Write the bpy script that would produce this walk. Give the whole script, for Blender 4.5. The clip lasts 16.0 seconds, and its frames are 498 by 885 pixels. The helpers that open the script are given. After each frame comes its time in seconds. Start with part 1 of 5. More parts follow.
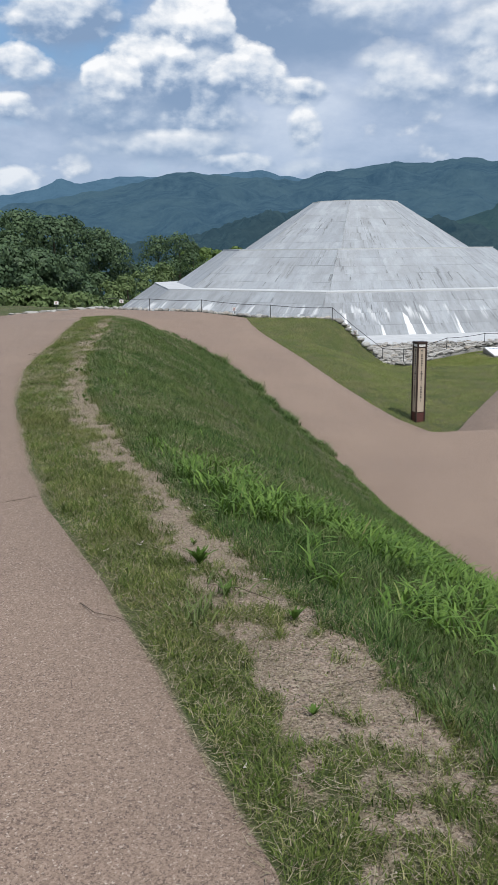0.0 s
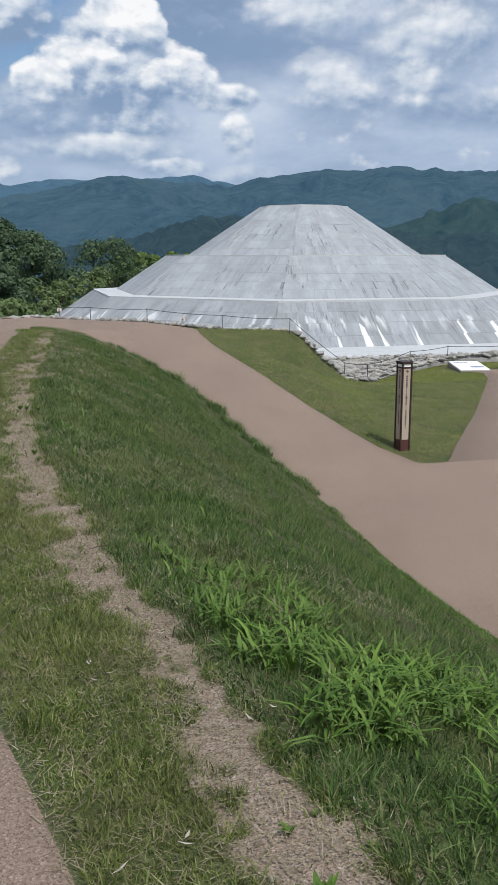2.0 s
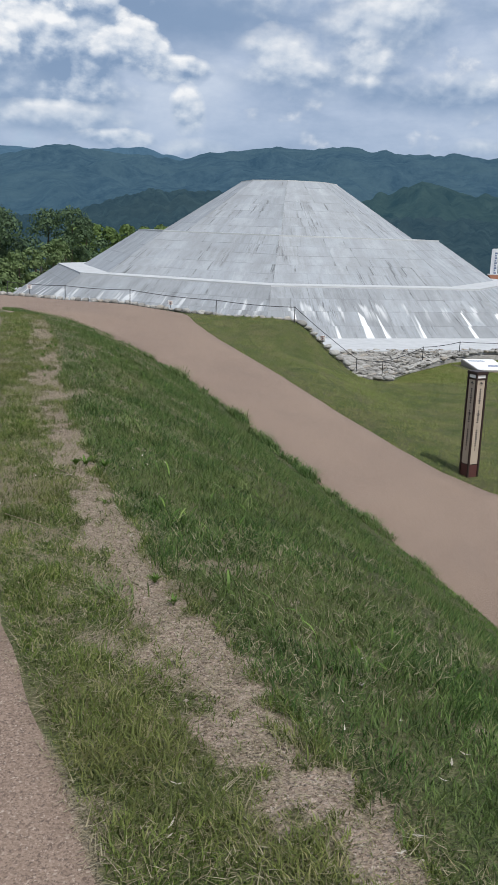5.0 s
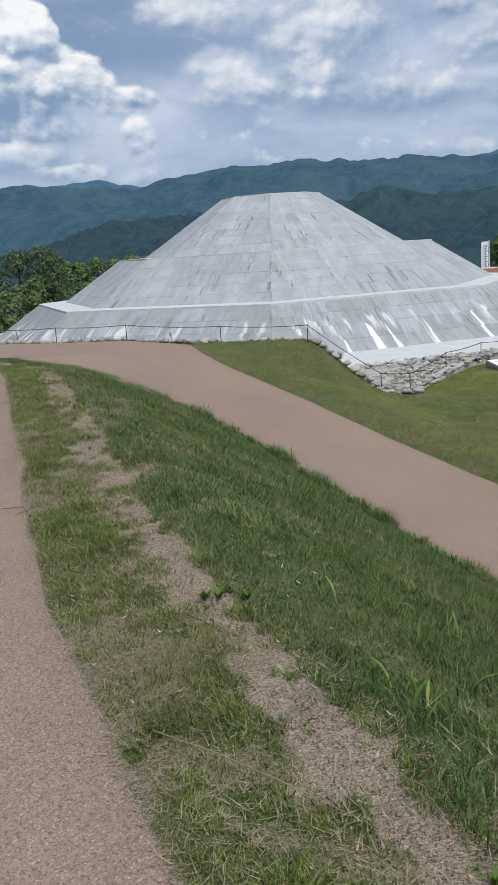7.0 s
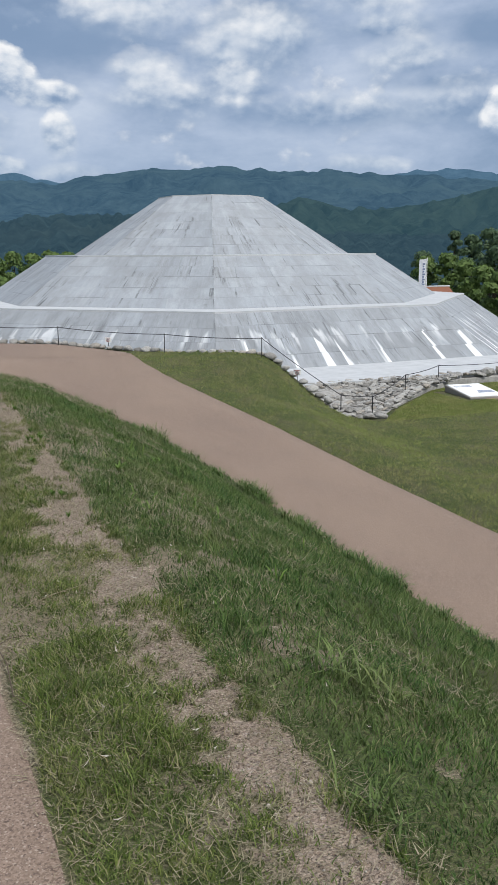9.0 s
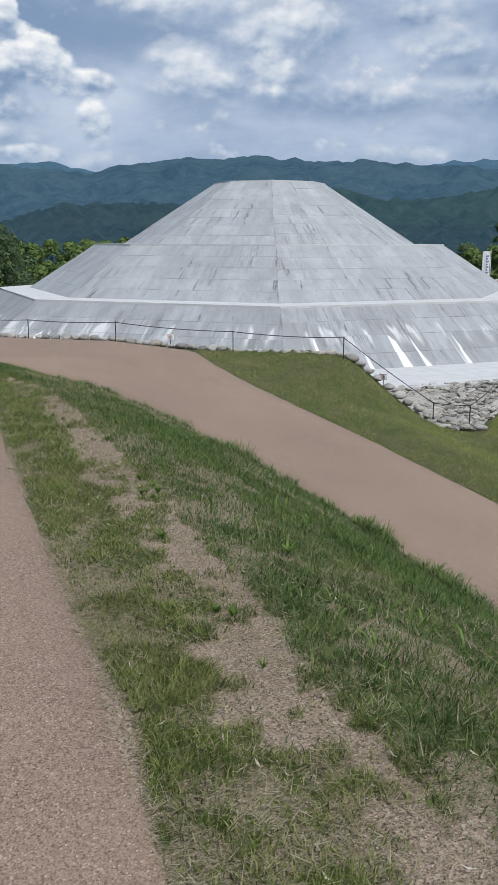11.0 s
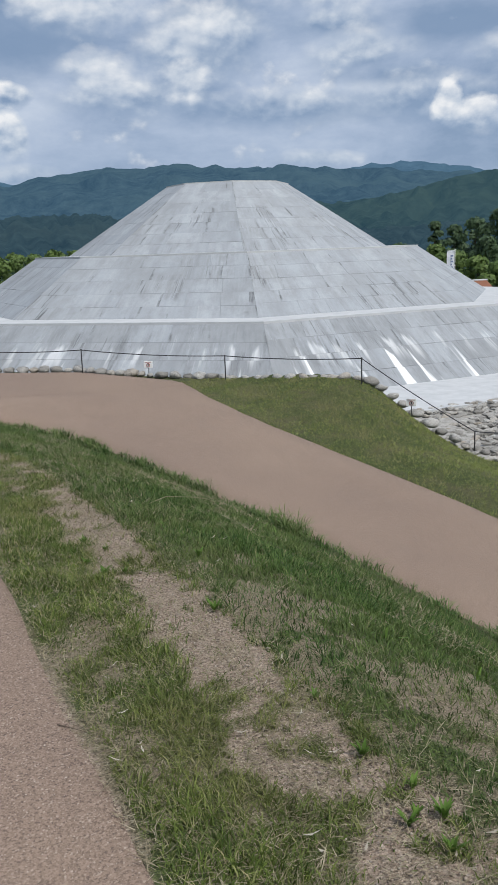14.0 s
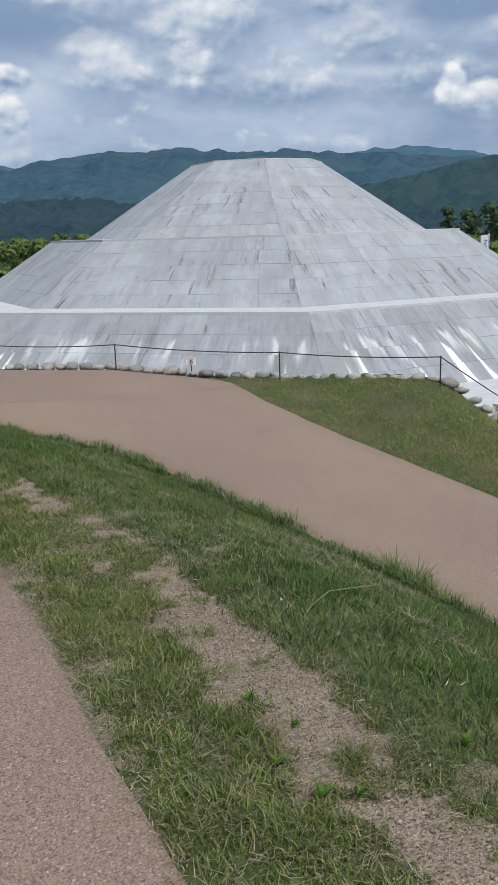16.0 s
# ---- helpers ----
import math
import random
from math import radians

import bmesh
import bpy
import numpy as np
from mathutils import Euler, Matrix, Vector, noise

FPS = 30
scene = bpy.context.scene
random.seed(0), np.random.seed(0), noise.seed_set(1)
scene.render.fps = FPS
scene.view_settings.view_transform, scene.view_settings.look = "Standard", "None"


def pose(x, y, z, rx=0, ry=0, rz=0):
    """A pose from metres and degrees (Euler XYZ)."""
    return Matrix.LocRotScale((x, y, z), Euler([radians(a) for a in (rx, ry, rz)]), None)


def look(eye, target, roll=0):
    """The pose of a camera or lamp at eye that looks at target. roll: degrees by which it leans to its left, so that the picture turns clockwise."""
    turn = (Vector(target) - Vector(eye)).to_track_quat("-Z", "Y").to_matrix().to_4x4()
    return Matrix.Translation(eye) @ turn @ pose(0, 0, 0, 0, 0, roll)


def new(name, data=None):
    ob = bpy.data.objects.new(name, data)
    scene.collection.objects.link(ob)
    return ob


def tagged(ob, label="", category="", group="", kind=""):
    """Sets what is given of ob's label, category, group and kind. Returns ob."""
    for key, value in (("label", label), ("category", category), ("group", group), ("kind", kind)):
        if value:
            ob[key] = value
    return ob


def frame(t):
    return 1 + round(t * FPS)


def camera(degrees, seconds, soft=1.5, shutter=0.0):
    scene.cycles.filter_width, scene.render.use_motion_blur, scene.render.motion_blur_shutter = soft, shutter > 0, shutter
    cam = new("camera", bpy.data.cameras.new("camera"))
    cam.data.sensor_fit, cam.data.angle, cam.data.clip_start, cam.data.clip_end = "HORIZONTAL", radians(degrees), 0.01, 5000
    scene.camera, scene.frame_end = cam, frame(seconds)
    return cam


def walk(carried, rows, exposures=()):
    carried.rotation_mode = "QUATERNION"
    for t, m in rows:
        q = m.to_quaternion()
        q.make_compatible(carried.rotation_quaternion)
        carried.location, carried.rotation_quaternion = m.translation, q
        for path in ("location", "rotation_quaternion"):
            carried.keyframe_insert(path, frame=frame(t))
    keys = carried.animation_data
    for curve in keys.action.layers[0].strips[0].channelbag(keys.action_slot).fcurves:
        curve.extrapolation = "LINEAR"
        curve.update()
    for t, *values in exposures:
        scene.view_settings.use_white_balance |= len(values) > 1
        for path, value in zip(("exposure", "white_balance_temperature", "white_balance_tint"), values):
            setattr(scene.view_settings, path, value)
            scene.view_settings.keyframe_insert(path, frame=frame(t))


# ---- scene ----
cam = camera(31.1, 16.0, 1.2)
METRES, EYE, TILT, LEAN, TURN = 17.5, 1.47, 1.6, -0.67, -8.7
ROWS = [
    (0.0, 0.0, 0.0, 0.0, -0.32, -13.85, 1.31),
    (0.5, -0.0097, 0.0318, -0.0003, -0.19, -13.9, 0.77),
    (1.0, -0.015, 0.0621, 0.0001, -2.55, -13.03, 0.17),
    (1.5, -0.0244, 0.0938, -0.0004, -3.86, -13.43, 0.6),
    (2.0, -0.0298, 0.1248, -0.0014, -4.5, -13.6, 0.58),
    (2.5, -0.0397, 0.1531, -0.0026, -4.91, -14.46, 2.28),
    (3.0, -0.0514, 0.1814, -0.0026, -4.36, -14.78, 0.59),
    (3.5, -0.0601, 0.2094, -0.0025, -4.09, -15.92, 2.56),
    (4.0, -0.0735, 0.238, -0.0024, -5.2, -15.75, 1.16),
    (6.5, -0.1271, 0.3737, -0.0061, -11.71, -13.83, -0.76),
    (7.0, -0.136, 0.4018, -0.0064, -10.13, -13.91, 4.19),
    (7.5, -0.1479, 0.4328, -0.0071, -10.07, -14.26, 2.96),
    (8.0, -0.1509, 0.4648, -0.0081, -11.6, -14.55, 2.43),
    (8.5, -0.1575, 0.4943, -0.0103, -13.28, -14.63, 2.09),
    (9.0, -0.1603, 0.5253, -0.0107, -15.2, -13.75, 0.6),
    (9.5, -0.163, 0.5553, -0.0114, -13.67, -14.29, 0.54),
    (10.0, -0.1713, 0.5866, -0.0123, -12.87, -14.15, 0.37),
    (12.5, -0.2001, 0.7476, -0.0188, -14.45, -14.82, 0.55),
    (13.0, -0.203, 0.7781, -0.0191, -15.25, -14.81, 2.53),
    (13.5, -0.2081, 0.8105, -0.0191, -17.68, -14.32, 0.98),
    (14.0, -0.2101, 0.842, -0.019, -17.9, -14.0, 2.07),
    (14.5, -0.2168, 0.8732, -0.0192, -19.81, -13.44, 1.26),
    (15.0, -0.2156, 0.9057, -0.0211, -19.99, -13.67, 2.5),
    (15.5, -0.2208, 0.935, -0.0224, -19.56, -14.68, 2.61),
    (16.0, -0.225, 0.965, -0.0236, -17.75, -14.92, 1.88),
]
EXPOSURE = [(0.0, 0.09), (0.7, 0.08), (1.5, 0.05), (4.0, 0.02), (10.0, 0.02), (14.0, -0.04), (16.0, -0.03)]
walk(cam, [(t, pose(0, 0, EYE, TILT, LEAN, TURN) @ pose(METRES * x, METRES * y, METRES * z, 90 + pitch, roll, yaw)) for t, x, y, z, yaw, pitch, roll in ROWS], EXPOSURE)

# ---- light: bright cloudy sky, soft high sun from behind ----
SUN_AZ, SUN_EL = radians(168), radians(57)
sun = new("sun", bpy.data.lights.new("sun", "SUN"))
sun.data.energy, sun.data.angle, sun.data.color = 3.6, radians(4), (0.985, 0.972, 0.945)
sun.matrix_world = look((0, 0, 0), (-math.sin(SUN_AZ) * math.cos(SUN_EL), -math.cos(SUN_AZ) * math.cos(SUN_EL), -math.sin(SUN_EL)))


class Nodes:
    """Short hand for building node trees."""

    def __init__(self, tree):
        self.tree = tree
        tree.nodes.clear()

    def add(self, kind, **values):
        node = self.tree.nodes.new(kind)
        for key, value in values.items():
            if key == "operation":
                node.operation = value
            elif key == "blend_type":
                node.blend_type = value
            elif key == "data_type":
                node.data_type = value
            elif key == "sky_type":
                node.sky_type = value
            elif key == "sun_disc":
                node.sun_disc = value
            elif key == "sun_elevation":
                node.sun_elevation = value
            elif key == "sun_rotation":
                node.sun_rotation = value
            else:
                self.put(node, key.replace("_", " "), value)
        return node

    def put(self, node, key, value):
        sock = node.inputs[int(key[1:])] if key[0] == "i" and key[1:].isdigit() else node.inputs[key]
        if isinstance(value, bpy.types.NodeSocket):
            self.tree.links.new(value, sock)
        elif isinstance(value, bpy.types.Node):
            self.tree.links.new(value.outputs[0], sock)
        else:
            sock.default_value = value

    def math(self, operation, a, b=0.0, c=0.0):
        node = self.add("ShaderNodeMath", operation=operation, i0=a, i1=b, i2=c)
        return node.outputs[0]

    def ramp(self, fac, *stops):
        node = self.add("ShaderNodeValToRGB", Fac=fac)
        els = node.color_ramp.elements
        while len(els) < len(stops):
            els.new(0.5)
        for el, (place, colour) in zip(els, stops):
            el.position = place
            el.color = (*colour, 1) if isinstance(colour, tuple) else (colour, colour, colour, 1)
        return node.outputs[0]

    def mix(self, fac, a, b, how="MIX"):
        node = self.add("ShaderNodeMix", data_type="RGBA", blend_type=how)
        for k, v in ((0, fac), (6, a), (7, b)):
            if isinstance(v, bpy.types.NodeSocket):
                self.tree.links.new(v, node.inputs[k])
            else:
                node.inputs[k].default_value = (*v, 1) if isinstance(v, tuple) else v
        return node.outputs[2]

    def noise(self, vec, scale, detail=4.0, rough=0.55, warp=0.0):
        return self.add("ShaderNodeTexNoise", Vector=vec, Scale=scale, Detail=detail, Roughness=rough, Distortion=warp).outputs[0]

    def scaled(self, vec, x, y, z):
        return self.add("ShaderNodeVectorMath", operation="MULTIPLY", i0=vec, i1=(x, y, z)).outputs[0]


world = bpy.data.worlds.new("sky")
scene.world = world
world.use_nodes = True
w = Nodes(world.node_tree)
sky = w.add("ShaderNodeTexSky", sky_type="NISHITA", sun_disc=False, sun_elevation=SUN_EL, sun_rotation=SUN_AZ)
way = w.add("ShaderNodeTexCoord").outputs["Generated"]
xyz = w.add("ShaderNodeSeparateXYZ", Vector=way)


# heaped clouds, farthest first: azimuth, elevation, half width, half height, brightness, edge softness
HEAPS = ((12.8, 11.8, 6.0, 2.4, 0.22, 0.9), (24.6, 13.8, 3.0, 1.2, 0.20, 0.9), (39.0, 12.2, 5.5, 1.5, 0.16, 0.9), (36.0, 9.6, 3.4, 0.7, 0.26, 0.9), (31.5, 12.6, 3.6, 1.0, 0.62, 0.9),
         (-1.2, 12.9, 3.6, 1.9, 0.66, 0.5), (2.8, 7.6, 6.4, 2.4, 0.56, 0.62), (5.8, 9.4, 3.2, 3.0, 0.70, 0.5), (17.3, 13.8, 4.2, 1.6, 0.98, 0.8), (31.2, 14.3, 4.4, 1.5, 0.95, 0.8),
         (4.4, 11.2, 3.6, 2.6, 0.84, 0.3), (5.3, 13.0, 2.5, 1.7, 1.00, 0.16), (7.2, 12.6, 1.0, 1.1, 0.96, 0.2), (3.2, 11.0, 2.3, 1.5, 0.95, 0.18), (1.0, 9.8, 1.6, 1.5, 0.93, 0.22), (9.2, 9.9, 2.1, 1.6, 0.98, 0.2), (11.4, 9.0, 2.4, 0.8, 0.78, 0.5),
         (-4.7, 10.5, 1.9, 1.0, 0.96, 0.3), (-5.2, 8.2, 1.5, 0.8, 0.84, 0.35), (4.0, 6.0, 5.5, 0.9, 0.74, 0.6), (12.5, 6.7, 1.1, 1.4, 0.98, 0.4), (8.6, 5.0, 2.2, 0.6, 0.86, 0.5), (13.0, 4.6, 2.4, 0.7, 0.70, 0.7), (-5.5, 3.7, 1.6, 1.1, 0.98, 0.3),
         (17.7, 10.3, 2.6, 1.3, 0.96, 0.7), (19.0, 8.9, 4.6, 1.2, 0.70, 0.9), (23.4, 11.2, 3.4, 3.0, 0.82, 0.8), (23.0, 10.0, 1.6, 1.0, 0.96, 0.62), (26.0, 12.2, 2.6, 2.0, 0.78, 0.9), (28.0, 8.0, 8.0, 1.2, 0.60, 0.9),
         (33.6, 10.9, 3.4, 1.5, 0.74, 0.9), (37.0, 8.2, 5.0, 1.6, 0.62, 0.9), (38.7, 7.8, 0.9, 1.3, 1.06, 0.35), (40.3, 7.2, 1.6, 1.1, 0.96, 0.55), (42.2, 6.9, 1.8, 0.9, 0.80, 0.8), (31.0, 5.1, 2.6, 0.7, 0.84, 0.6), (43.0, 10.2, 3.4, 1.5, 0.74, 0.9), (-14.0, 9.0, 4.0, 2.5, 0.85, 0.4))


def shifted(vec, x, y, z):
    return w.add("ShaderNodeVectorMath", operation="ADD", i0=vec, i1=(x, y, z)).outputs[0]


wide = w.scaled(way, 1.0, 1.0, 1.5)


def billows(vec):
    soft_ = w.noise(vec, 13.0, 9.0, 0.56, 0.08)
    for scale, weight in ((19.0, 0.20), (41.0, 0.13), (90.0, 0.07)):
        cell = w.add("ShaderNodeTexVoronoi", Vector=vec, Scale=scale).outputs["Distance"]
        soft_ = w.math("ADD", soft_, w.math("MULTIPLY", weight, w.math("SUBTRACT", 0.45, cell)))
    return soft_


mass = billows(shifted(wide, 0.62, 0.1, 0.1))
mass_up = billows(shifted(wide, 0.615, 0.1, 0.112))
lit = w.math("SUBTRACT", mass, mass_up)
# grey sheet of stratocumulus with blue gaps
sheet_ = w.noise(shifted(w.scaled(way, 1.0, 1.0, 2.4), 2.3, 0.6, 0.0), 4.6, 9.0, 0.60, 0.15)
grey = w.ramp(sheet_, (0.36, (0.220, 0.315, 0.475)), (0.47, (0.330, 0.425, 0.590)), (0.57, (0.430, 0.520, 0.680)), (0.70, (0.56, 0.640, 0.770)))
open_sky = w.math("SUBTRACT", w.noise(shifted(wide, 5.1, 2.2, 0.3), 2.6, 6.0, 0.55), w.math("MULTIPLY", 0.30, w.ramp(xyz.outputs[0], (0.0, 0.0), (0.30, 1.0))))
blue = w.mix(1.0, sky.outputs[0], (0.080, 0.098, 0.112), "MULTIPLY")
dome = w.mix(w.ramp(open_sky, (0.44, 0.0), (0.53, 0.85)), grey, blue)
spread_ = w.math("MULTIPLY", 0.42, w.ramp(xyz.outputs[1], (-0.1, 1.0), (0.45, 0.0)))
field = w.math("ADD", spread_, w.math("MULTIPLY", 1.6, w.math("SUBTRACT", mass, 0.5)))
light_ = w.math("ADD", w.math("MULTIPLY", lit, 2.0), w.math("MULTIPLY", field, 0.8))
dome = w.mix(w.ramp(field, (0.10, 0.0), (0.40, 1.0)), dome, w.ramp(light_, (0.0, (0.30, 0.39, 0.535)), (0.5, (0.86, 0.88, 0.91))))
bearing = w.math("MULTIPLY", w.math("ARCTAN2", xyz.outputs[0], xyz.outputs[1]), 57.2958)
rising = w.math("MULTIPLY", w.math("ARCSINE", xyz.outputs[2]), 57.2958)
rough_ = w.math("MULTIPLY", 2.6, w.math("SUBTRACT", mass, 0.52))
for az_, el_, half_w, half_h, bright, blur in HEAPS:
    u_ = w.math("DIVIDE", w.math("SUBTRACT", bearing, az_), half_w)
    v_ = w.math("DIVIDE", w.math("SUBTRACT", rising, el_), half_h)
    reach_ = w.math("SQRT", w.math("ADD", w.math("MULTIPLY", u_, u_), w.math("MULTIPLY", v_, v_)))
    solid = w.math("ADD", w.math("SUBTRACT", 1.22, reach_), w.math("MULTIPLY", rough_, 0.50 if blur < 0.6 else 0.45))
    # firm tops, ragged thin bases
    veil = w.math("ADD", 0.10 + (0.5 if blur < 0.6 else 0.72) * blur, w.math("MULTIPLY", 0.45, w.math("MAXIMUM", w.math("MULTIPLY", v_, -1.0), 0.0)))
    cover = w.math("MINIMUM", w.math("MAXIMUM", w.math("DIVIDE", solid, veil), 0.0), 1.0)
    cover = w.math("MULTIPLY", cover, 0.97 if blur < 0.6 else 0.90)
    glow_ = w.math("ADD", w.math("ADD", bright - 0.42, w.math("MULTIPLY", v_, 0.38)), w.math("MULTIPLY", lit, 2.3 if blur < 0.6 else 1.3))
    glow_ = w.math("ADD", glow_, w.math("MULTIPLY", rough_, 0.20))
    puff = w.ramp(glow_, (0.0, (0.225, 0.325, 0.490)), (0.22, (0.345, 0.440, 0.590)), (0.50, (0.58, 0.650, 0.750)), (0.95, (0.92, 0.93, 0.945)))
    dome = w.mix(cover, dome, puff)
hazy = w.mix(w.ramp(xyz.outputs[2], (0.06, 0.40), (0.16, 0.0)), dome, (0.40, 0.51, 0.66))
ground_side = w.mix(w.ramp(xyz.outputs[2], (0.0, 0.0), (0.02, 1.0)), (0.10, 0.12, 0.10), hazy)
back = w.add("ShaderNodeBackground", Color=ground_side, Strength=1.0)
w.add("ShaderNodeOutputWorld", Surface=back)


# ---- materials ----
def material(name, build, rough=0.9):
    mat = bpy.data.materials.new(name)
    mat.use_nodes = True
    n = Nodes(mat.node_tree)
    place = n.add("ShaderNodeTexCoord").outputs["Object"]
    bsdf = n.add("ShaderNodeBsdfPrincipled", Roughness=rough)
    bsdf.inputs["Specular IOR Level"].default_value = 0.25
    n.add("ShaderNodeOutputMaterial", Surface=bsdf)
    build(n, place, bsdf)
    return mat


def bump(n, bsdf, height, strength, distance=0.02):
    n.put(bsdf, "Normal", n.add("ShaderNodeBump", Strength=strength, Distance=distance, Height=height).outputs[0])


def where(n):
    return n.add("ShaderNodeNewGeometry").outputs["Position"]


def paving(n, p, b):
    p = where(n)
    grit = n.noise(p, 95.0, 3.0, 0.75)
    cell = n.add("ShaderNodeTexVoronoi", Vector=p, Scale=185.0).outputs["Color"]
    stone = n.ramp(cell, (0.1, (0.124, 0.086, 0.066)), (0.45, (0.220, 0.158, 0.123)), (0.8, (0.284, 0.212, 0.166)), (1.0, (0.46, 0.395, 0.34)))
    col = n.mix(n.ramp(grit, (0.36, 1.0), (0.45, 0.0)), stone, (0.075, 0.052, 0.043))
    patch = n.noise(p, 0.55, 5.0, 0.6)
    col = n.mix(n.ramp(patch, (0.35, 0.0), (0.7, 0.30)), col, (0.300, 0.224, 0.168))
    damp = n.noise(n.scaled(p, 1.0, 0.35, 1.0), 1.9, 4.0, 0.6)
    col = n.mix(n.ramp(damp, (0.55, 0.0), (0.75, 0.22)), col, (0.165, 0.126, 0.106))
    n.put(b, "Base Color", col)
    bump(n, b, n.math("ADD", grit, n.noise(p, 260.0, 2.0)), 0.45, 0.006)


def soil(n, p, b):
    p = where(n)
    thatch = n.noise(n.scaled(p, 1.0, 2.2, 1.0), 45.0, 5.0, 0.7, 0.6)
    col = n.ramp(thatch, (0.3, (0.060, 0.050, 0.030)), (0.5, (0.155, 0.132, 0.076)), (0.7, (0.31, 0.255, 0.165)))
    moss = n.noise(p, 1.7, 7.0, 0.65)
    tuft = n.noise(p, 95.0, 4.0, 0.7, 0.8)
    green = n.ramp(tuft, (0.36, (0.014, 0.028, 0.008)), (0.50, (0.048, 0.084, 0.020)), (0.66, (0.120, 0.170, 0.046)))
    col = n.mix(n.ramp(moss, (0.42, 0.80), (0.62, 0.30)), col, green)
    n.put(b, "Base Color", col)
    bump(n, b, n.math("ADD", thatch, tuft), 1.0, 0.03)


def gravel_look(n, p, b):
    p = where(n)
    cells = n.add("ShaderNodeTexVoronoi", Vector=p, Scale=95.0)
    col = n.ramp(cells.outputs["Color"], (0.1, (0.215, 0.152, 0.118)), (0.5, (0.370, 0.280, 0.224)), (0.85, (0.49, 0.395, 0.325)), (1.0, (0.62, 0.55, 0.48)))
    dust = n.noise(p, 5.0, 6.0, 0.65)
    thatch = n.noise(n.scaled(p, 1.0, 2.6, 1.0), 55.0, 4.0, 0.7, 1.2)
    litter = n.ramp(thatch, (0.36, (0.085, 0.064, 0.046)), (0.50, (0.265, 0.205, 0.148)), (0.66, (0.54, 0.45, 0.35)))
    col = n.mix(n.ramp(dust, (0.42, 0.10), (0.58, 0.85)), col, litter)
    chips = n.noise(p, 105.0, 3.0, 0.7)
    col = n.mix(n.ramp(chips, (0.38, 0.9), (0.45, 0.0)), col, (0.070, 0.052, 0.040))
    col = n.mix(n.ramp(chips, (0.59, 0.0), (0.64, 0.7)), col, (0.58, 0.47, 0.385))
    n.put(b, "Base Color", col)
    bump(n, b, n.math("ADD", cells.outputs["Distance"], n.math("ADD", thatch, chips)), 0.8, 0.012)


def verge_look(n, p, b):
    soil(n, p, b)
    earth = b.inputs["Base Color"].links[0].from_socket
    gravel_look(n, p, b)
    chips = b.inputs["Base Color"].links[0].from_socket
    q = where(n)
    worn = n.add("ShaderNodeAttribute")
    worn.attribute_name = "bare"
    level = n.math("ADD", worn.outputs["Fac"], n.math("MULTIPLY", 0.5, n.math("SUBTRACT", n.noise(q, 38.0, 4.0, 0.7), 0.5)))
    straw = n.noise(n.scaled(q, 1.0, 1.8, 1.0), 70.0, 4.0, 0.7, 1.4)
    thatch = n.ramp(straw, (0.36, (0.050, 0.041, 0.028)), (0.51, (0.200, 0.165, 0.110)), (0.66, (0.46, 0.395, 0.29)))
    col = n.mix(n.ramp(level, (0.14, 0.0), (0.34, 0.85)), earth, thatch)
    n.put(b, "Base Color", n.mix(n.ramp(level, (0.52, 0.0), (0.78, 0.9)), col, chips))


def blade_look(low, mid, high, dry=(0.30, 0.25, 0.13), dryness=0.12, worn=(0.165, 0.160, 0.070), through_=0.30):
    def build(n, p, b):
        geo = n.add("ShaderNodeNewGeometry")
        own = geo.outputs["Random Per Island"]
        col = n.ramp(own, (0.0, low), (0.5, mid), (1.0 - dryness, high), (1.0, dry))
        wide = n.noise(geo.outputs["Position"], 0.9, 6.0, 0.65)
        col = n.mix(n.ramp(wide, (0.46, 0.0), (0.64, 0.62)), col, worn)
        fine = n.noise(geo.outputs["Position"], 4.5, 3.0, 0.6)
        col = n.mix(n.ramp(fine, (0.35, 0.5), (0.6, 0.0)), col, low)
        clump = n.noise(geo.outputs["Position"], 17.0, 3.0, 0.6)
        col = n.mix(n.ramp(clump, (0.34, 0.35), (0.48, 0.0)), col, low)
        col = n.mix(n.ramp(clump, (0.54, 0.0), (0.68, 0.45)), col, high)
        n.put(b, "Base Color", col)
        b.inputs["Roughness"].default_value = 0.6
        shine = n.add("ShaderNodeBsdfTranslucent", Color=col)
        both = n.add("ShaderNodeMixShader", Fac=through_, i1=b.outputs[0], i2=shine.outputs[0])
        out = [x for x in n.tree.nodes if x.type == "OUTPUT_MATERIAL"][0]
        n.put(out, "Surface", both.outputs[0])
    return build


def slope_map(n):
    node = n.add("ShaderNodeUVMap")
    node.uv_map = "UVMap"
    return node.outputs[0]


def joint_map(n):
    node = n.add("ShaderNodeUVMap")
    node.uv_map = "Joint"
    return node.outputs[0]


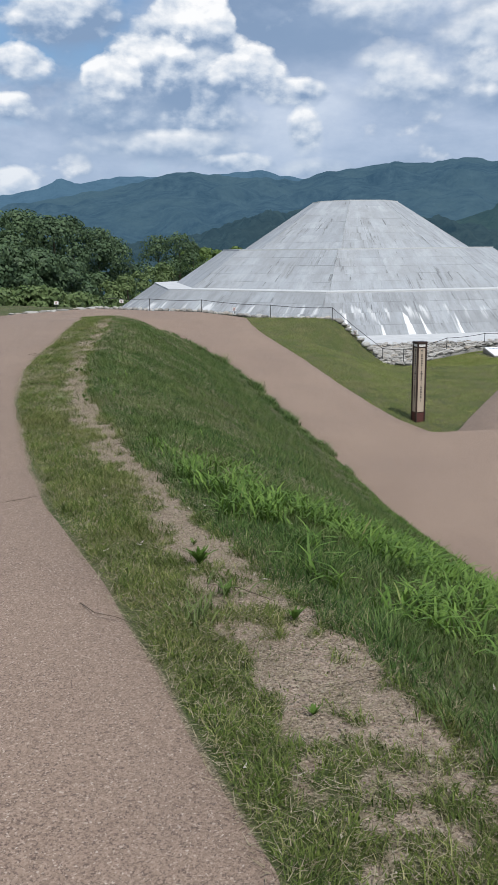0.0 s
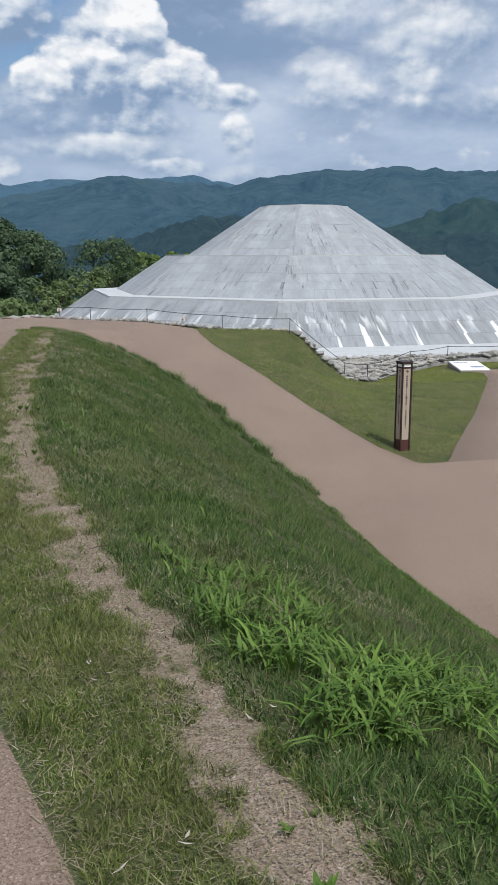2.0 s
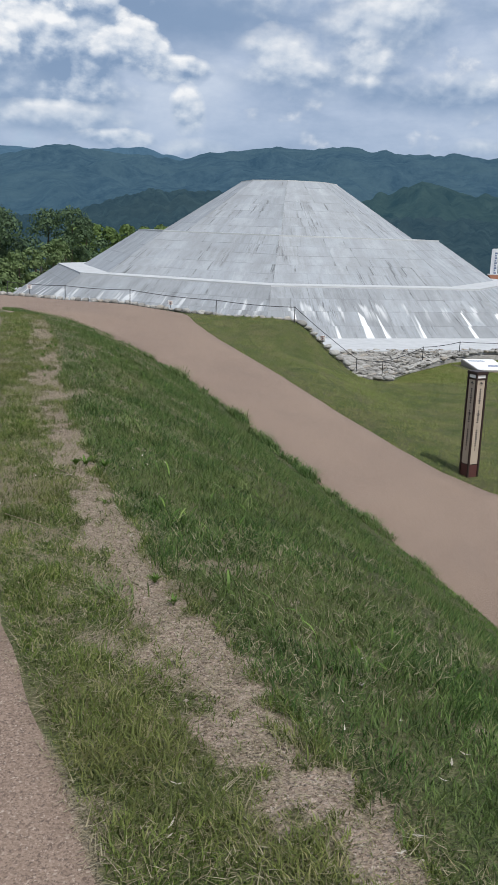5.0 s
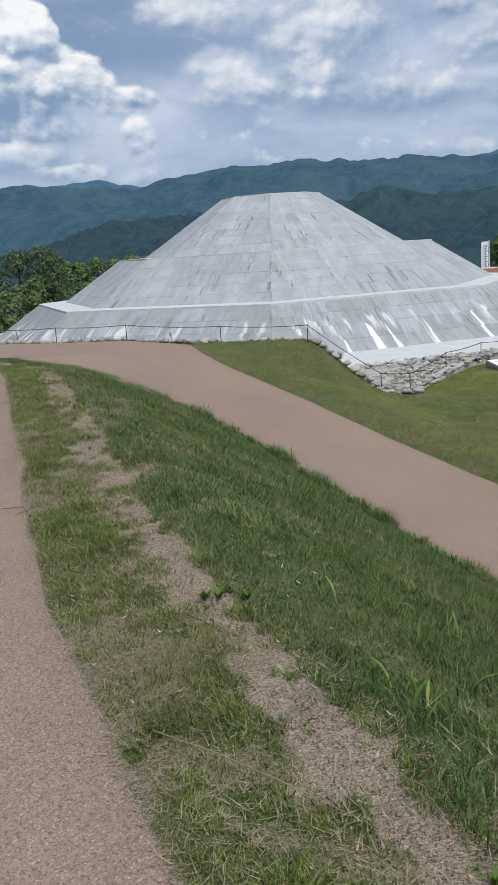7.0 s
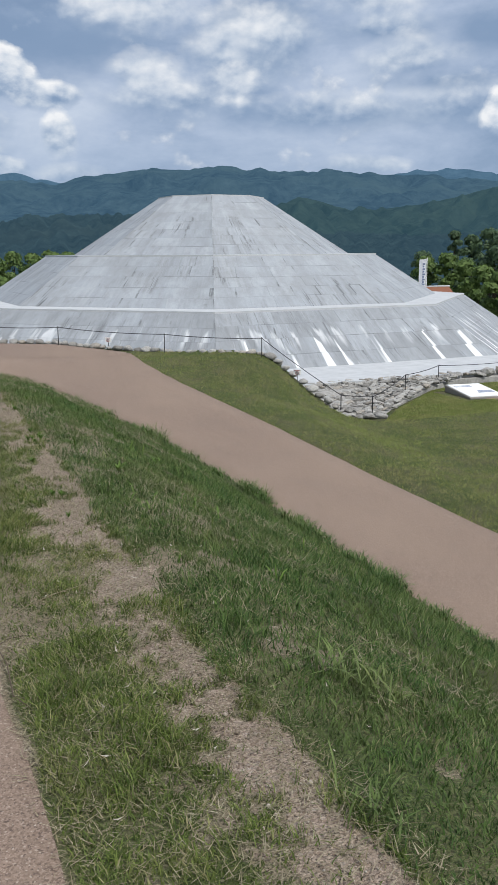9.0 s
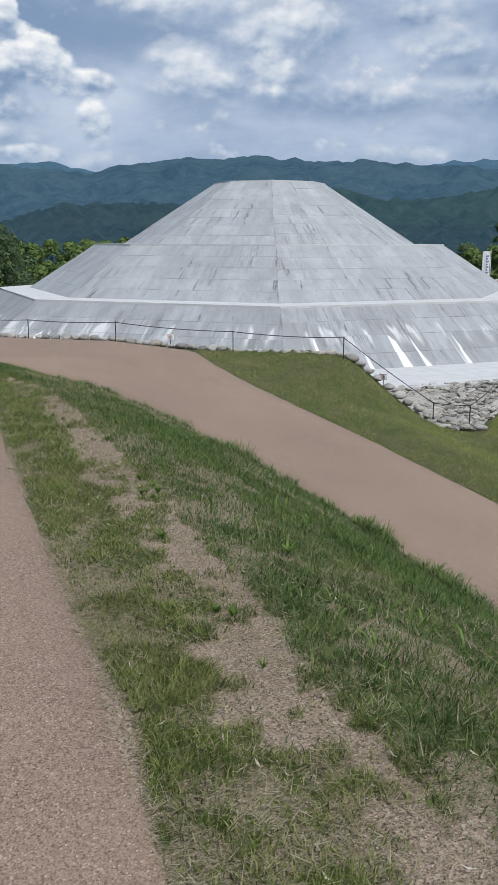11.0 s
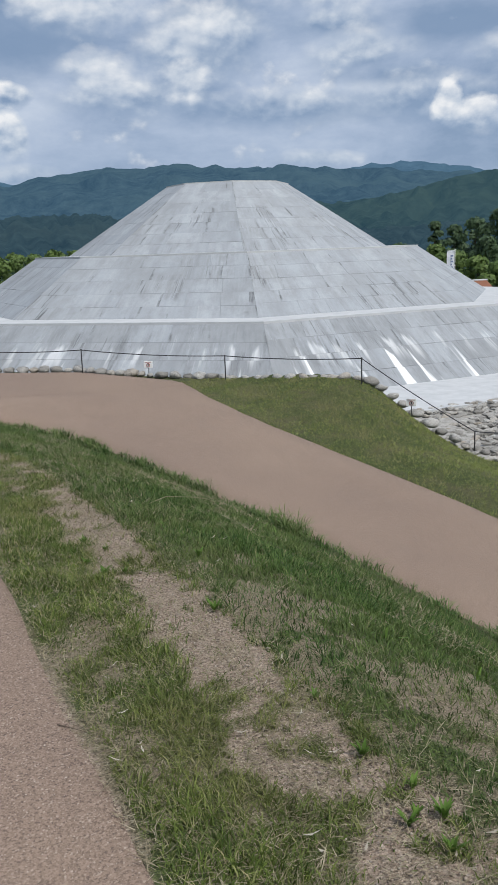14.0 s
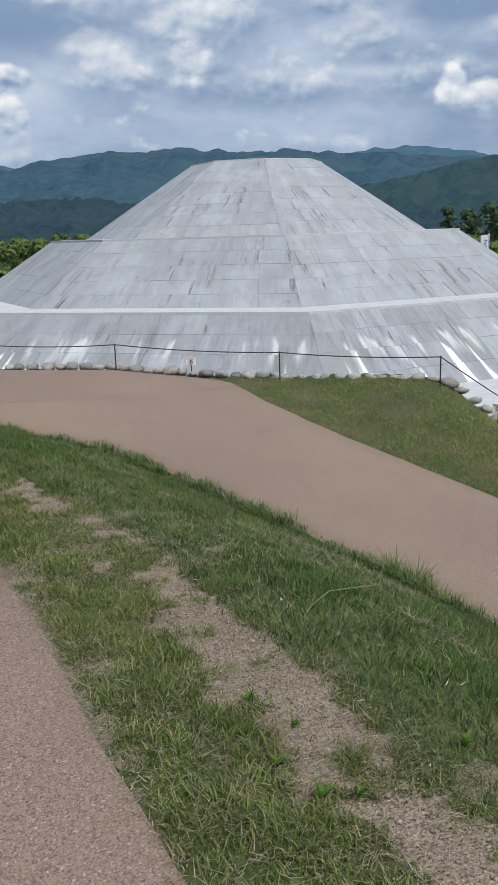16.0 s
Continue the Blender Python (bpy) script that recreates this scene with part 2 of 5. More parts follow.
def tuff(n, p, b):
    uv = slope_map(n)
    own = n.add("ShaderNodeObjectInfo").outputs["Random"]
    isl = n.add("ShaderNodeNewGeometry").outputs["Random Per Island"]
    pick = n.math("FRACT", n.math("ADD", n.math("MULTIPLY", own, 7.3), isl))
    base = n.ramp(pick, (0.0, (0.304, 0.328, 0.356)), (0.6, (0.330, 0.355, 0.384)), (1.0, (0.352, 0.376, 0.404)))
    cloud = n.noise(uv, 0.55, 7.0, 0.66)
    base = n.mix(n.ramp(cloud, (0.36, 0.75), (0.56, 0.0)), base, (0.265, 0.280, 0.295))
    base = n.mix(n.ramp(cloud, (0.60, 0.0), (0.76, 0.30)), base, (0.45, 0.465, 0.48))
    mottle = n.noise(n.scaled(uv, 1.0, 0.6, 1.0), 3.2, 7.0, 0.7)
    base = n.mix(n.ramp(mottle, (0.36, 0.48), (0.54, 0.0)), base, (0.225, 0.236, 0.248))
    base = n.mix(n.ramp(mottle, (0.62, 0.0), (0.72, 0.28)), base, (0.47, 0.48, 0.49))
    bands = n.noise(n.scaled(uv, 1.5, 0.10, 1.0), 1.0, 5.0, 0.62)
    base = n.mix(n.ramp(bands, (0.48, 0.0), (0.64, 0.50)), base, (0.225, 0.240, 0.258))
    base = n.mix(n.ramp(bands, (0.32, 0.35), (0.44, 0.0)), base, (0.43, 0.45, 0.475))
    # rain runs: long down the slope, narrow across it, broken up
    spots = n.noise(n.scaled(uv, 0.42, 0.55, 1.0), 1.0, 4.0, 0.6)
    runs = n.noise(n.scaled(uv, 4.6, 0.34, 1.0), 1.0, 6.0, 0.66)
    thin = n.noise(n.scaled(uv, 6.5, 0.22, 1.0), 1.0, 5.0, 0.64)
    base = n.mix(n.math("MULTIPLY", n.ramp(runs, (0.48, 0.0), (0.64, 0.62)), n.ramp(spots, (0.45, 0.0), (0.57, 1.0))), base, (0.185, 0.192, 0.198))
    base = n.mix(n.math("MULTIPLY", n.ramp(thin, (0.58, 0.0), (0.63, 0.70)), n.ramp(spots, (0.50, 0.0), (0.57, 1.0))), base, (0.100, 0.106, 0.113))
    # stains that creep along some of the joints
    local = n.add("ShaderNodeSeparateXYZ", Vector=joint_map(n))
    across = n.math("ABSOLUTE", n.math("SUBTRACT", local.outputs[0], 0.5))
    down = n.math("ABSOLUTE", n.math("SUBTRACT", local.outputs[1], 0.5))
    creep = n.noise(n.scaled(uv, 1.5, 0.7, 1.0), 1.0, 5.0, 0.7)
    side_ = n.math("MULTIPLY", n.ramp(across, (0.450, 0.0), (0.488, 0.75)), n.ramp(creep, (0.52, 0.0), (0.61, 1.0)))
    base = n.mix(side_, base, (0.085, 0.088, 0.092))
    level = n.noise(n.scaled(uv, 0.8, 1.1, 1.0), 1.0, 5.0, 0.7)
    base = n.mix(n.math("MULTIPLY", n.ramp(down, (0.484, 0.0), (0.497, 0.5)), n.ramp(level, (0.48, 0.06), (0.60, 1.0))), base, (0.140, 0.145, 0.150))
    grain = n.noise(p, 22.0, 6.0, 0.72)
    base = n.mix(n.ramp(grain, (0.32, 0.22), (0.6, 0.0)), base, (0.24, 0.245, 0.25))
    n.put(b, "Base Color", base)
    bump(n, b, grain, 0.35, 0.01)


def tuff_low(n, p, b):
    tuff(n, p, b)
    base = b.inputs["Base Color"].links[0].from_socket
    uv = slope_map(n)
    parts = n.add("ShaderNodeSeparateXYZ", Vector=uv)
    grime = n.noise(n.scaled(uv, 1.9, 0.42, 1.0), 1.0, 7.0, 0.72)
    own = n.add("ShaderNodeObjectInfo").outputs["Random"]
    base = n.mix(n.ramp(own, (0.40, 0.0), (1.0, 0.60)), base, (0.205, 0.215, 0.226))
    base = n.mix(n.ramp(grime, (0.50, 0.0), (0.62, 0.50)), base, (0.175, 0.184, 0.194))
    spread = n.noise(n.scaled(uv, 0.8, 0.9, 1.0), 1.0, 4.0, 0.6)
    streak = n.noise(n.scaled(uv, 5.0, 0.36, 1.0), 1.0, 7.0, 0.72)
    base = n.mix(n.math("MULTIPLY", n.ramp(streak, (0.55, 0.0), (0.66, 0.75)), n.ramp(spread, (0.40, 0.25), (0.54, 1.0))), base, (0.115, 0.121, 0.128))
    base = n.mix(n.ramp(streak, (0.32, 0.50), (0.42, 0.0)), base, (0.44, 0.455, 0.475))
    # lime runs that widen towards the foot
    fall = n.math("MULTIPLY", n.math("SUBTRACT", parts.outputs[1], 1.0), 0.035)
    lime = n.math("ADD", n.noise(n.scaled(uv, 2.1, 0.06, 1.0), 1.0, 2.0, 0.5), fall)
    start = n.math("ADD", 0.55, n.math("MULTIPLY", 1.4, n.noise(n.scaled(uv, 2.3, 0.0, 1.0), 1.0, 1.0)))
    step = n.ramp(n.math("SUBTRACT", parts.outputs[1], start), (0.0, 0.0), (0.12, 1.0))
    base = n.mix(n.math("MULTIPLY", n.ramp(lime, (0.615, 0.0), (0.650, 0.90)), step), base, (0.74, 0.75, 0.76))
    # short pale splashes along the foot
    splash = n.noise(n.scaled(uv, 2.6, 0.25, 1.0), 1.0, 3.0, 0.55)
    rise_ = n.math("ADD", 0.36, n.math("MULTIPLY", 1.0, n.noise(n.scaled(uv, 4.1, 0.0, 1.0), 1.0, 2.0)))
    foot_ = n.ramp(n.math("SUBTRACT", parts.outputs[1], rise_), (0.0, 0.0), (0.18, 1.0), (0.55, 0.8), (0.95, 0.0))
    base = n.mix(n.math("MULTIPLY", n.ramp(splash, (0.54, 0.0), (0.63, 0.6)), foot_), base, (0.66, 0.67, 0.685))
    n.put(b, "Base Color", base)


def ledge_look(n, p, b):
    grain = n.noise(p, 3.0, 7.0, 0.65)
    n.put(b, "Base Color", n.ramp(grain, (0.3, (0.40, 0.412, 0.425)), (0.7, (0.50, 0.51, 0.52))))
    bump(n, b, n.noise(p, 40.0, 4.0), 0.3, 0.005)


def rock_look(n, p, b):
    own = n.add("ShaderNodeObjectInfo").outputs["Random"]
    isl = n.add("ShaderNodeNewGeometry").outputs["Random Per Island"]
    col = n.ramp(n.math("FRACT", n.math("ADD", n.math("MULTIPLY", own, 9.1), isl)), (0.0, (0.195, 0.187, 0.172)), (0.35, (0.32, 0.31, 0.292)), (0.75, (0.44, 0.43, 0.41)), (1.0, (0.33, 0.29, 0.24)))
    vein = n.noise(p, 9.0, 7.0, 0.7, 0.4)
    col = n.mix(n.ramp(vein, (0.35, 0.55), (0.6, 0.0)), col, (0.13, 0.125, 0.112))
    n.put(b, "Base Color", col)
    bump(n, b, vein, 0.7, 0.03)


def plain(colour, rough=0.6, metal=0.0, wear=0.25):
    def build(n, p, b):
        fleck = n.noise(p, 14.0, 6.0, 0.65)
        dim = tuple(c * 0.62 for c in colour)
        n.put(b, "Base Color", n.mix(n.ramp(fleck, (0.35, wear), (0.65, 0.0)), colour, dim))
        b.inputs["Roughness"].default_value, b.inputs["Metallic"].default_value = rough, metal
    return build


def distant(tone, haze_glow, patch, scale):
    """Far wooded slopes: leaf colour, with air haze painted on as a flat blue emission."""
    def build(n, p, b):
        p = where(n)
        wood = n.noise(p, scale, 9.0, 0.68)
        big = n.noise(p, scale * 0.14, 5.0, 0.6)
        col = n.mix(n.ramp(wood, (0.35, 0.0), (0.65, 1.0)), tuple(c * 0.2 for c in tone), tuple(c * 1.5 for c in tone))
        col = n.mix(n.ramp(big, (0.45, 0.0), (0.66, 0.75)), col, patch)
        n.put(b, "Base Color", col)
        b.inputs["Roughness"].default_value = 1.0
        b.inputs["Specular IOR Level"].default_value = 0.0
        b.inputs["Emission Color"].default_value = (*haze_glow, 1)
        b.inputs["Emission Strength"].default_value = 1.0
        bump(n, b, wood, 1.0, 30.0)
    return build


def leaf_look(low, mid, high):
    def build(n, p, b):
        geo = n.add("ShaderNodeNewGeometry")
        col = n.ramp(geo.outputs["Random Per Island"], (0.0, low), (0.55, mid), (1.0, high))
        big = n.noise(geo.outputs["Position"], 0.35, 4.0, 0.6)
        col = n.mix(n.ramp(big, (0.42, 0.0), (0.65, 0.6)), col, high)
        n.put(b, "Base Color", col)
        b.inputs["Roughness"].default_value = 0.6
        shine = n.add("ShaderNodeBsdfTranslucent", Color=col)
        both = n.add("ShaderNodeMixShader", Fac=0.25, i1=b.outputs[0], i2=shine.outputs[0])
        out = [x for x in n.tree.nodes if x.type == "OUTPUT_MATERIAL"][0]
        n.put(out, "Surface", both.outputs[0])
    return build


M_PAVING = material("beige_paving", paving, 0.85)
M_SOIL = material("thatch_soil", soil, 0.95)
M_VERGE_SOIL = material("worn_verge", verge_look, 0.95)
M_VERGE = material("verge_grass", blade_look((0.046, 0.078, 0.016), (0.122, 0.172, 0.034), (0.225, 0.285, 0.070), (0.42, 0.36, 0.21), 0.22, (0.215, 0.205, 0.080)))
M_BANK = material("bank_grass", blade_look((0.024, 0.058, 0.013), (0.074, 0.140, 0.032), (0.152, 0.236, 0.064), dry=(0.34, 0.29, 0.17), dryness=0.15, worn=(0.175, 0.190, 0.072)))
M_LUSH = material("lush_grass", blade_look((0.056, 0.112, 0.018), (0.112, 0.200, 0.034), (0.185, 0.285, 0.058), dryness=0.02, worn=(0.15, 0.25, 0.055)))
M_LAWN = material("lawn_grass", blade_look((0.150, 0.195, 0.050), (0.250, 0.300, 0.085), (0.345, 0.385, 0.125), dryness=0.20, worn=(0.40, 0.355, 0.17)))
M_STRAW = material("dry_straw", blade_look((0.20, 0.165, 0.105), (0.33, 0.285, 0.195), (0.45, 0.40, 0.29)))
M_TUFF = material("pale_tuff", tuff, 0.85)
M_TUFF_LOW = material("streaked_tuff", tuff_low, 0.85)
M_LEDGE = material("pale_ledge", ledge_look, 0.85)
M_ROCK = material("granite_rubble", rock_look, 0.9)
M_STEEL = material("dark_steel", plain((0.055, 0.055, 0.058), 0.5, 0.6))
M_ROPE = material("black_rope", plain((0.045, 0.045, 0.05), 0.8))
M_BROWN = material("dark_brown_paint", plain((0.040, 0.026, 0.022), 0.45))
M_MAROON = material("maroon_base", plain((0.090, 0.036, 0.032), 0.55))
M_CREAM = material("cream_panel", plain((0.40, 0.335, 0.265), 0.5, 0.0, 0.1))
M_WHITE = material("white_panel", plain((0.80, 0.80, 0.79), 0.5, 0.0, 0.1))
M_RED = material("red_mark", plain((0.36, 0.14, 0.13), 0.5))
M_INK = material("ink", plain((0.03, 0.03, 0.035), 0.6))
M_GREYINK = material("blue_grey_print", plain((0.18, 0.22, 0.33), 0.6))
M_CLOTH = material("banner_cloth", plain((0.82, 0.82, 0.84), 0.8, 0.0, 0.08))
M_TILE = material("rust_brown_roof", plain((0.20, 0.085, 0.050), 0.7))
M_BARK = material("bark", plain((0.085, 0.068, 0.052), 0.9, 0.0, 0.6))
M_CONCRETE = material("grey_concrete", plain((0.24, 0.225, 0.205), 0.8))
M_TWIG = material("dead_twig", plain((0.10, 0.075, 0.055), 0.9))
M_LEAF_DARK = material("dark_leaves", leaf_look((0.030, 0.055, 0.030), (0.058, 0.100, 0.050), (0.098, 0.152, 0.070)))
M_LEAF_BAMBOO = material("bamboo_leaves", leaf_look((0.048, 0.085, 0.022), (0.090, 0.145, 0.038), (0.140, 0.205, 0.058)))
M_LEAF_BUSH = material("bush_leaves", leaf_look((0.050, 0.085, 0.028), (0.090, 0.140, 0.048), (0.140, 0.190, 0.075)))
# bluish tones and blue emission stand in for haze, stronger with distance
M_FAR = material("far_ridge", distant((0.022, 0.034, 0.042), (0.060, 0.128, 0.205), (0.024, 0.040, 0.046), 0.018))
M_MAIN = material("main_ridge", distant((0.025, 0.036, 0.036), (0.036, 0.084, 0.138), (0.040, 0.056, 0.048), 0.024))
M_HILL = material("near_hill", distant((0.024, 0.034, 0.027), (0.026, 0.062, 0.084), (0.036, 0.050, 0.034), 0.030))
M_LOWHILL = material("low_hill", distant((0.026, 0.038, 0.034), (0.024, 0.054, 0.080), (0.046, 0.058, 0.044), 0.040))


# ---- small building tools ----
def mesh_of(name, verts, faces, mat, smooth=False):
    me = bpy.data.meshes.new(name)
    me.from_pydata([tuple(map(float, v)) for v in verts], [], faces)
    me.materials.append(mat)
    if smooth:
        me.shade_smooth()
    me.update()
    return me


def part(name, bm, mat, parent, label=""):
    """Links a bmesh as one mesh object under a thing or a part."""
    me = bpy.data.meshes.new(name)
    bm.to_mesh(me)
    bm.free()
    me.materials.append(mat)
    ob = new(name, me)
    ob.parent = parent
    return tagged(ob, label)


def box(x0, y0, z0, x1, y1, z1, bevel=0.0):
    bm = bmesh.new()
    bmesh.ops.create_cube(bm, size=1.0, matrix=Matrix.LocRotScale(((x0 + x1) / 2, (y0 + y1) / 2, (z0 + z1) / 2), None, (x1 - x0, y1 - y0, z1 - z0)))
    if bevel:
        bmesh.ops.bevel(bm, geom=bm.edges[:], offset=bevel, segments=2, affect="EDGES")
    return bm


def tube(points, radius, sides=6):
    """A round bar along the points."""
    bm = bmesh.new()
    rings = []
    pts = [Vector(q) for q in points]
    for i, q in enumerate(pts):
        along = (pts[min(i + 1, len(pts) - 1)] - pts[max(i - 1, 0)]).normalized()
        side = along.cross(Vector((0.31, 0.17, 0.93)) if abs(along.z) < 0.9 else Vector((1, 0, 0))).normalized()
        up_ = along.cross(side)
        r = radius[i] if isinstance(radius, (list, tuple)) else radius
        rings.append([bm.verts.new(q + (side * math.cos(a) + up_ * math.sin(a)) * r) for a in (2 * math.pi * k / sides for k in range(sides))])
    for a, b in zip(rings, rings[1:]):
        for k in range(sides):
            bm.faces.new((a[k], a[(k + 1) % sides], b[(k + 1) % sides], b[k]))
    bm.faces.new(rings[0][::-1])
    bm.faces.new(rings[-1])
    return bm


def bulk(name, verts, tris, mat):
    """A large mesh from arrays of triangles."""
    me = bpy.data.meshes.new(name)
    me.vertices.add(len(verts))
    me.vertices.foreach_set("co", np.ascontiguousarray(verts, dtype=np.float32).ravel())
    k = len(tris)
    me.loops.add(3 * k)
    me.polygons.add(k)
    me.loops.foreach_set("vertex_index", np.ascontiguousarray(tris, dtype=np.int32).ravel())
    me.polygons.foreach_set("loop_start", np.arange(0, 3 * k, 3, dtype=np.int32))
    me.update(calc_edges=True)
    me.materials.append(mat)
    return me


# ---- the lie of the land ----
def table(*pairs):
    ys = np.array([q[0] for q in pairs], float)
    xs = np.array([q[1] for q in pairs], float)
    return lambda y: np.interp(y, ys, xs)


ROAD_EDGE = table((-6, 0.35), (1.8, 0.33), (2.75, 0.15), (3.7, -0.05), (5.0, -0.37), (6.7, -0.66), (8.5, -0.88), (9.5, -0.96), (11.2, -1.03), (12.5, -1.0), (13.5, -0.955), (14.5, -0.89), (16.3, -0.82), (18, -0.74), (19.5, -0.68), (20.6, -0.62), (21.3, -0.61), (25, -0.75), (28.5, -0.75), (30, -0.2))
STRIP_LEFT = table((-6, 0.62), (2.8, 0.50), (4.0, 0.24), (5.9, 0.0), (8.5, -0.46), (11, -0.57), (14.6, -0.50), (15.6, -0.36), (17.6, -0.30), (19.5, -0.26), (20.9, -0.14), (22, -0.06), (25, -0.3), (30, -0.4))
CREST = table((-6, 1.4), (2.2, 1.0), (3.5, 0.69), (5.1, 0.34), (6.4, 0.12), (9, -0.2), (10.5, -0.27), (12, -0.29), (14.4, -0.18), (16, -0.08), (17.5, 0.02), (18.5, 0.05), (19.5, 0.09), (20.5, 0.13), (21.5, 0.15), (22.4, 0.12), (25, -0.15), (28.5, -0.4), (30, -0.2))
BANK_FOOT = table((-6, 7.5), (4, 5.5), (8, 4.75), (10.2, 4.36), (11, 4.2), (12.2, 4.02), (13.5, 3.92), (15.2, 3.80), (16.4, 3.66), (18.5, 3.46), (20.2, 3.40), (22.3, 3.14), (23.5, 2.88), (24.5, 2.68), (25.7, 2.41), (27, 2.06), (28.1, 1.58), (29.0, 0.80), (29.6, 0.25), (30, -0.2))
ISLAND_LEFT = table((15.85, 6.3), (16.0, 6.0), (17, 5.68), (18.2, 5.5), (20, 5.33), (22.7, 5.13), (25.1, 4.9), (27, 4.7), (28.9, 4.62), (30.3, 4.67), (31, 5.2))
ISLAND_RIGHT = table((15.8, 6.4), (17.8, 7.65), (18.7, 8.22), (20.6, 9.43), (25.3, 12.2), (26.6, 12.75), (27.3, 12.1))
UPPER_Z = table((-10, 0.0), (4, 0.04), (12, 0.03), (16, 0.0), (19, -0.03), (22, -0.15), (26, -0.42), (29, -0.64), (32, -0.72), (60, -0.9))
LOWER_Z = table((-30, -2.75), (8, -2.62), (11, -2.42), (16.2, -2.0), (24.2, -1.35), (30.5, -0.84), (32, -0.74), (60, -0.9))
DROP_A = table((16, 6.3), (20, 5.5), (25.4, 5.6), (28.1, 7.0), (29, 7.6), (32, 9.0))
DROP_B = table((16, 6.6), (20, 8.0), (25.4, 8.4), (28, 9.1), (29, 9.6), (32, 10.5))
CX, CY, SPIN = 12.13, 43.72, -0.371
MOUND = ((12.62, -1.74), (10.3, -0.25), (9.15, -0.22), (6.62, 1.38), (5.52, 1.41), (2.07, 3.60))


def smooth(t):
    t = np.clip(t, 0, 1)
    return t * t * (3 - 2 * t)


def octagon_reach(x, y):
    """How far a place is from the mound's middle, counted along the octagon's corners."""
    dx, dy = x - CX, y - CY
    best = np.full(np.shape(x), -1e9)
    for i in range(8):
        a = SPIN + math.pi / 8 + i * math.pi / 4
        best = np.maximum(best, dx * math.sin(a) - dy * math.cos(a))
    return best / math.cos(math.pi / 8)


def height(x, y):
    x, y = np.asarray(x, float), np.asarray(y, float)
    zu, zl = UPPER_Z(y), LOWER_Z(y)
    c, e = CREST(y), BANK_FOOT(y)
    t = np.clip((x - c) / np.maximum(e - c, 0.3), 0, 1)
    s = 0.55 * t + 0.45 * smooth(t)
    s = s - 0.10 * np.sin(np.pi * t)
    h = zu + (zl - zu) * s
    wide = np.clip((x + 0.8) / 4.5, 0, 1)
    h = h + (zu + (zl - zu) * wide - h) * smooth((y - 28.2) / 1.8)
    # the island bank falls to the low lawn beside the mound
    fall = smooth((x - DROP_A(y)) / (DROP_B(y) - DROP_A(y)))
    isl = zl + 0.22 * smooth((x - 5.0) / 2.0) * smooth((y - 25.0) / 3.0)
    isl = isl + (np.minimum(-2.02, zl) - isl) * fall
    h = np.where((x > ISLAND_LEFT(y)) & (y > 15.8), isl, h)
    reach = octagon_reach(x, y)
    # inside the ring of boulders the ground dips under the paving of the mound
    h = np.where((reach < 15.5) & (y > 20), h + (np.minimum(h, -1.95) - h) * smooth((15.5 - reach) / 0.55), h)
    face = (-0.692 * (x - CX) - 0.722 * (y - CY)) / math.cos(math.pi / 8)
    h = np.where((face < 15.5) & (x < 10) & (y > 26), h + (np.minimum(h, -1.95) - h) * smooth((15.5 - face) / 0.5), h)
    # the hill top ends behind the road and the mound
    edge = np.maximum.reduce([(y - 38.5) / 40 - 0.55 * np.clip((16 - reach) / 16, 0, 1), (-x - 7 + 0.0 * y) / 30, (x - 30) / 40, (y - 36.2 + 1.35 * (x + 0.4)) / 22 * (x < 0.8)])
    h = h - 13 * smooth(edge) - 12 * smooth((edge - 0.6) / 6)
    return h


def spaced(stops):
    out = []
    for (a, b, step) in stops:
        out += list(np.arange(a, b, step))
    return np.array(out + [stops[-1][1]])


gx = spaced([(-4200, -400, 380), (-400, -60, 40), (-60, -10, 5), (-10, -2, 0.5), (-2, 5, 0.1), (5, 10, 0.2), (10, 20, 0.5), (20, 60, 3), (60, 400, 40), (400, 4200, 380)])
gy = spaced([(-800, -60, 90), (-60, -6, 4), (-6, 1, 0.4), (1, 32, 0.12), (32, 40, 0.4), (40, 100, 3), (100, 400, 30), (400, 4600, 300)])
X, Y = np.meshgrid(gx, gy)
Z = height(X, Y)
rough = np.random.RandomState(3).normal(0, 1, X.shape)
near = (X > CREST(Y) + 0.05) & (X < BANK_FOOT(Y) - 0.1) & (Y > 0) & (Y < 30)
Z = Z + np.where(near, 0.012, 0.0) * rough
paved = ((X < CREST(Y) - 0.04) & (X > -5.5) & (Y < 35.5)) | ((X > BANK_FOOT(Y) + 0.05) & (X < ISLAND_LEFT(Y) - 0.05) & (Y < 35)) | ((Y < 15.8) & (X > BANK_FOOT(Y) + 0.05))
Z = Z - np.where(paved, 0.03, 0.0)
nx_, ny_ = len(gx), len(gy)
idx = np.arange(nx_ * ny_).reshape(ny_, nx_)
a, b, c_, d = idx[:-1, :-1].ravel(), idx[:-1, 1:].ravel(), idx[1:, 1:].ravel(), idx[1:, :-1].ravel()
me = bulk("ground", np.stack([X.ravel(), Y.ravel(), Z.ravel()], 1), np.concatenate([np.stack([a, b, c_], 1), np.stack([a, c_, d], 1)]), M_SOIL)
me.shade_smooth()
tagged(new("ground", me), "grassy ground of a hill top falling away to a valley", "ground", kind="structure")


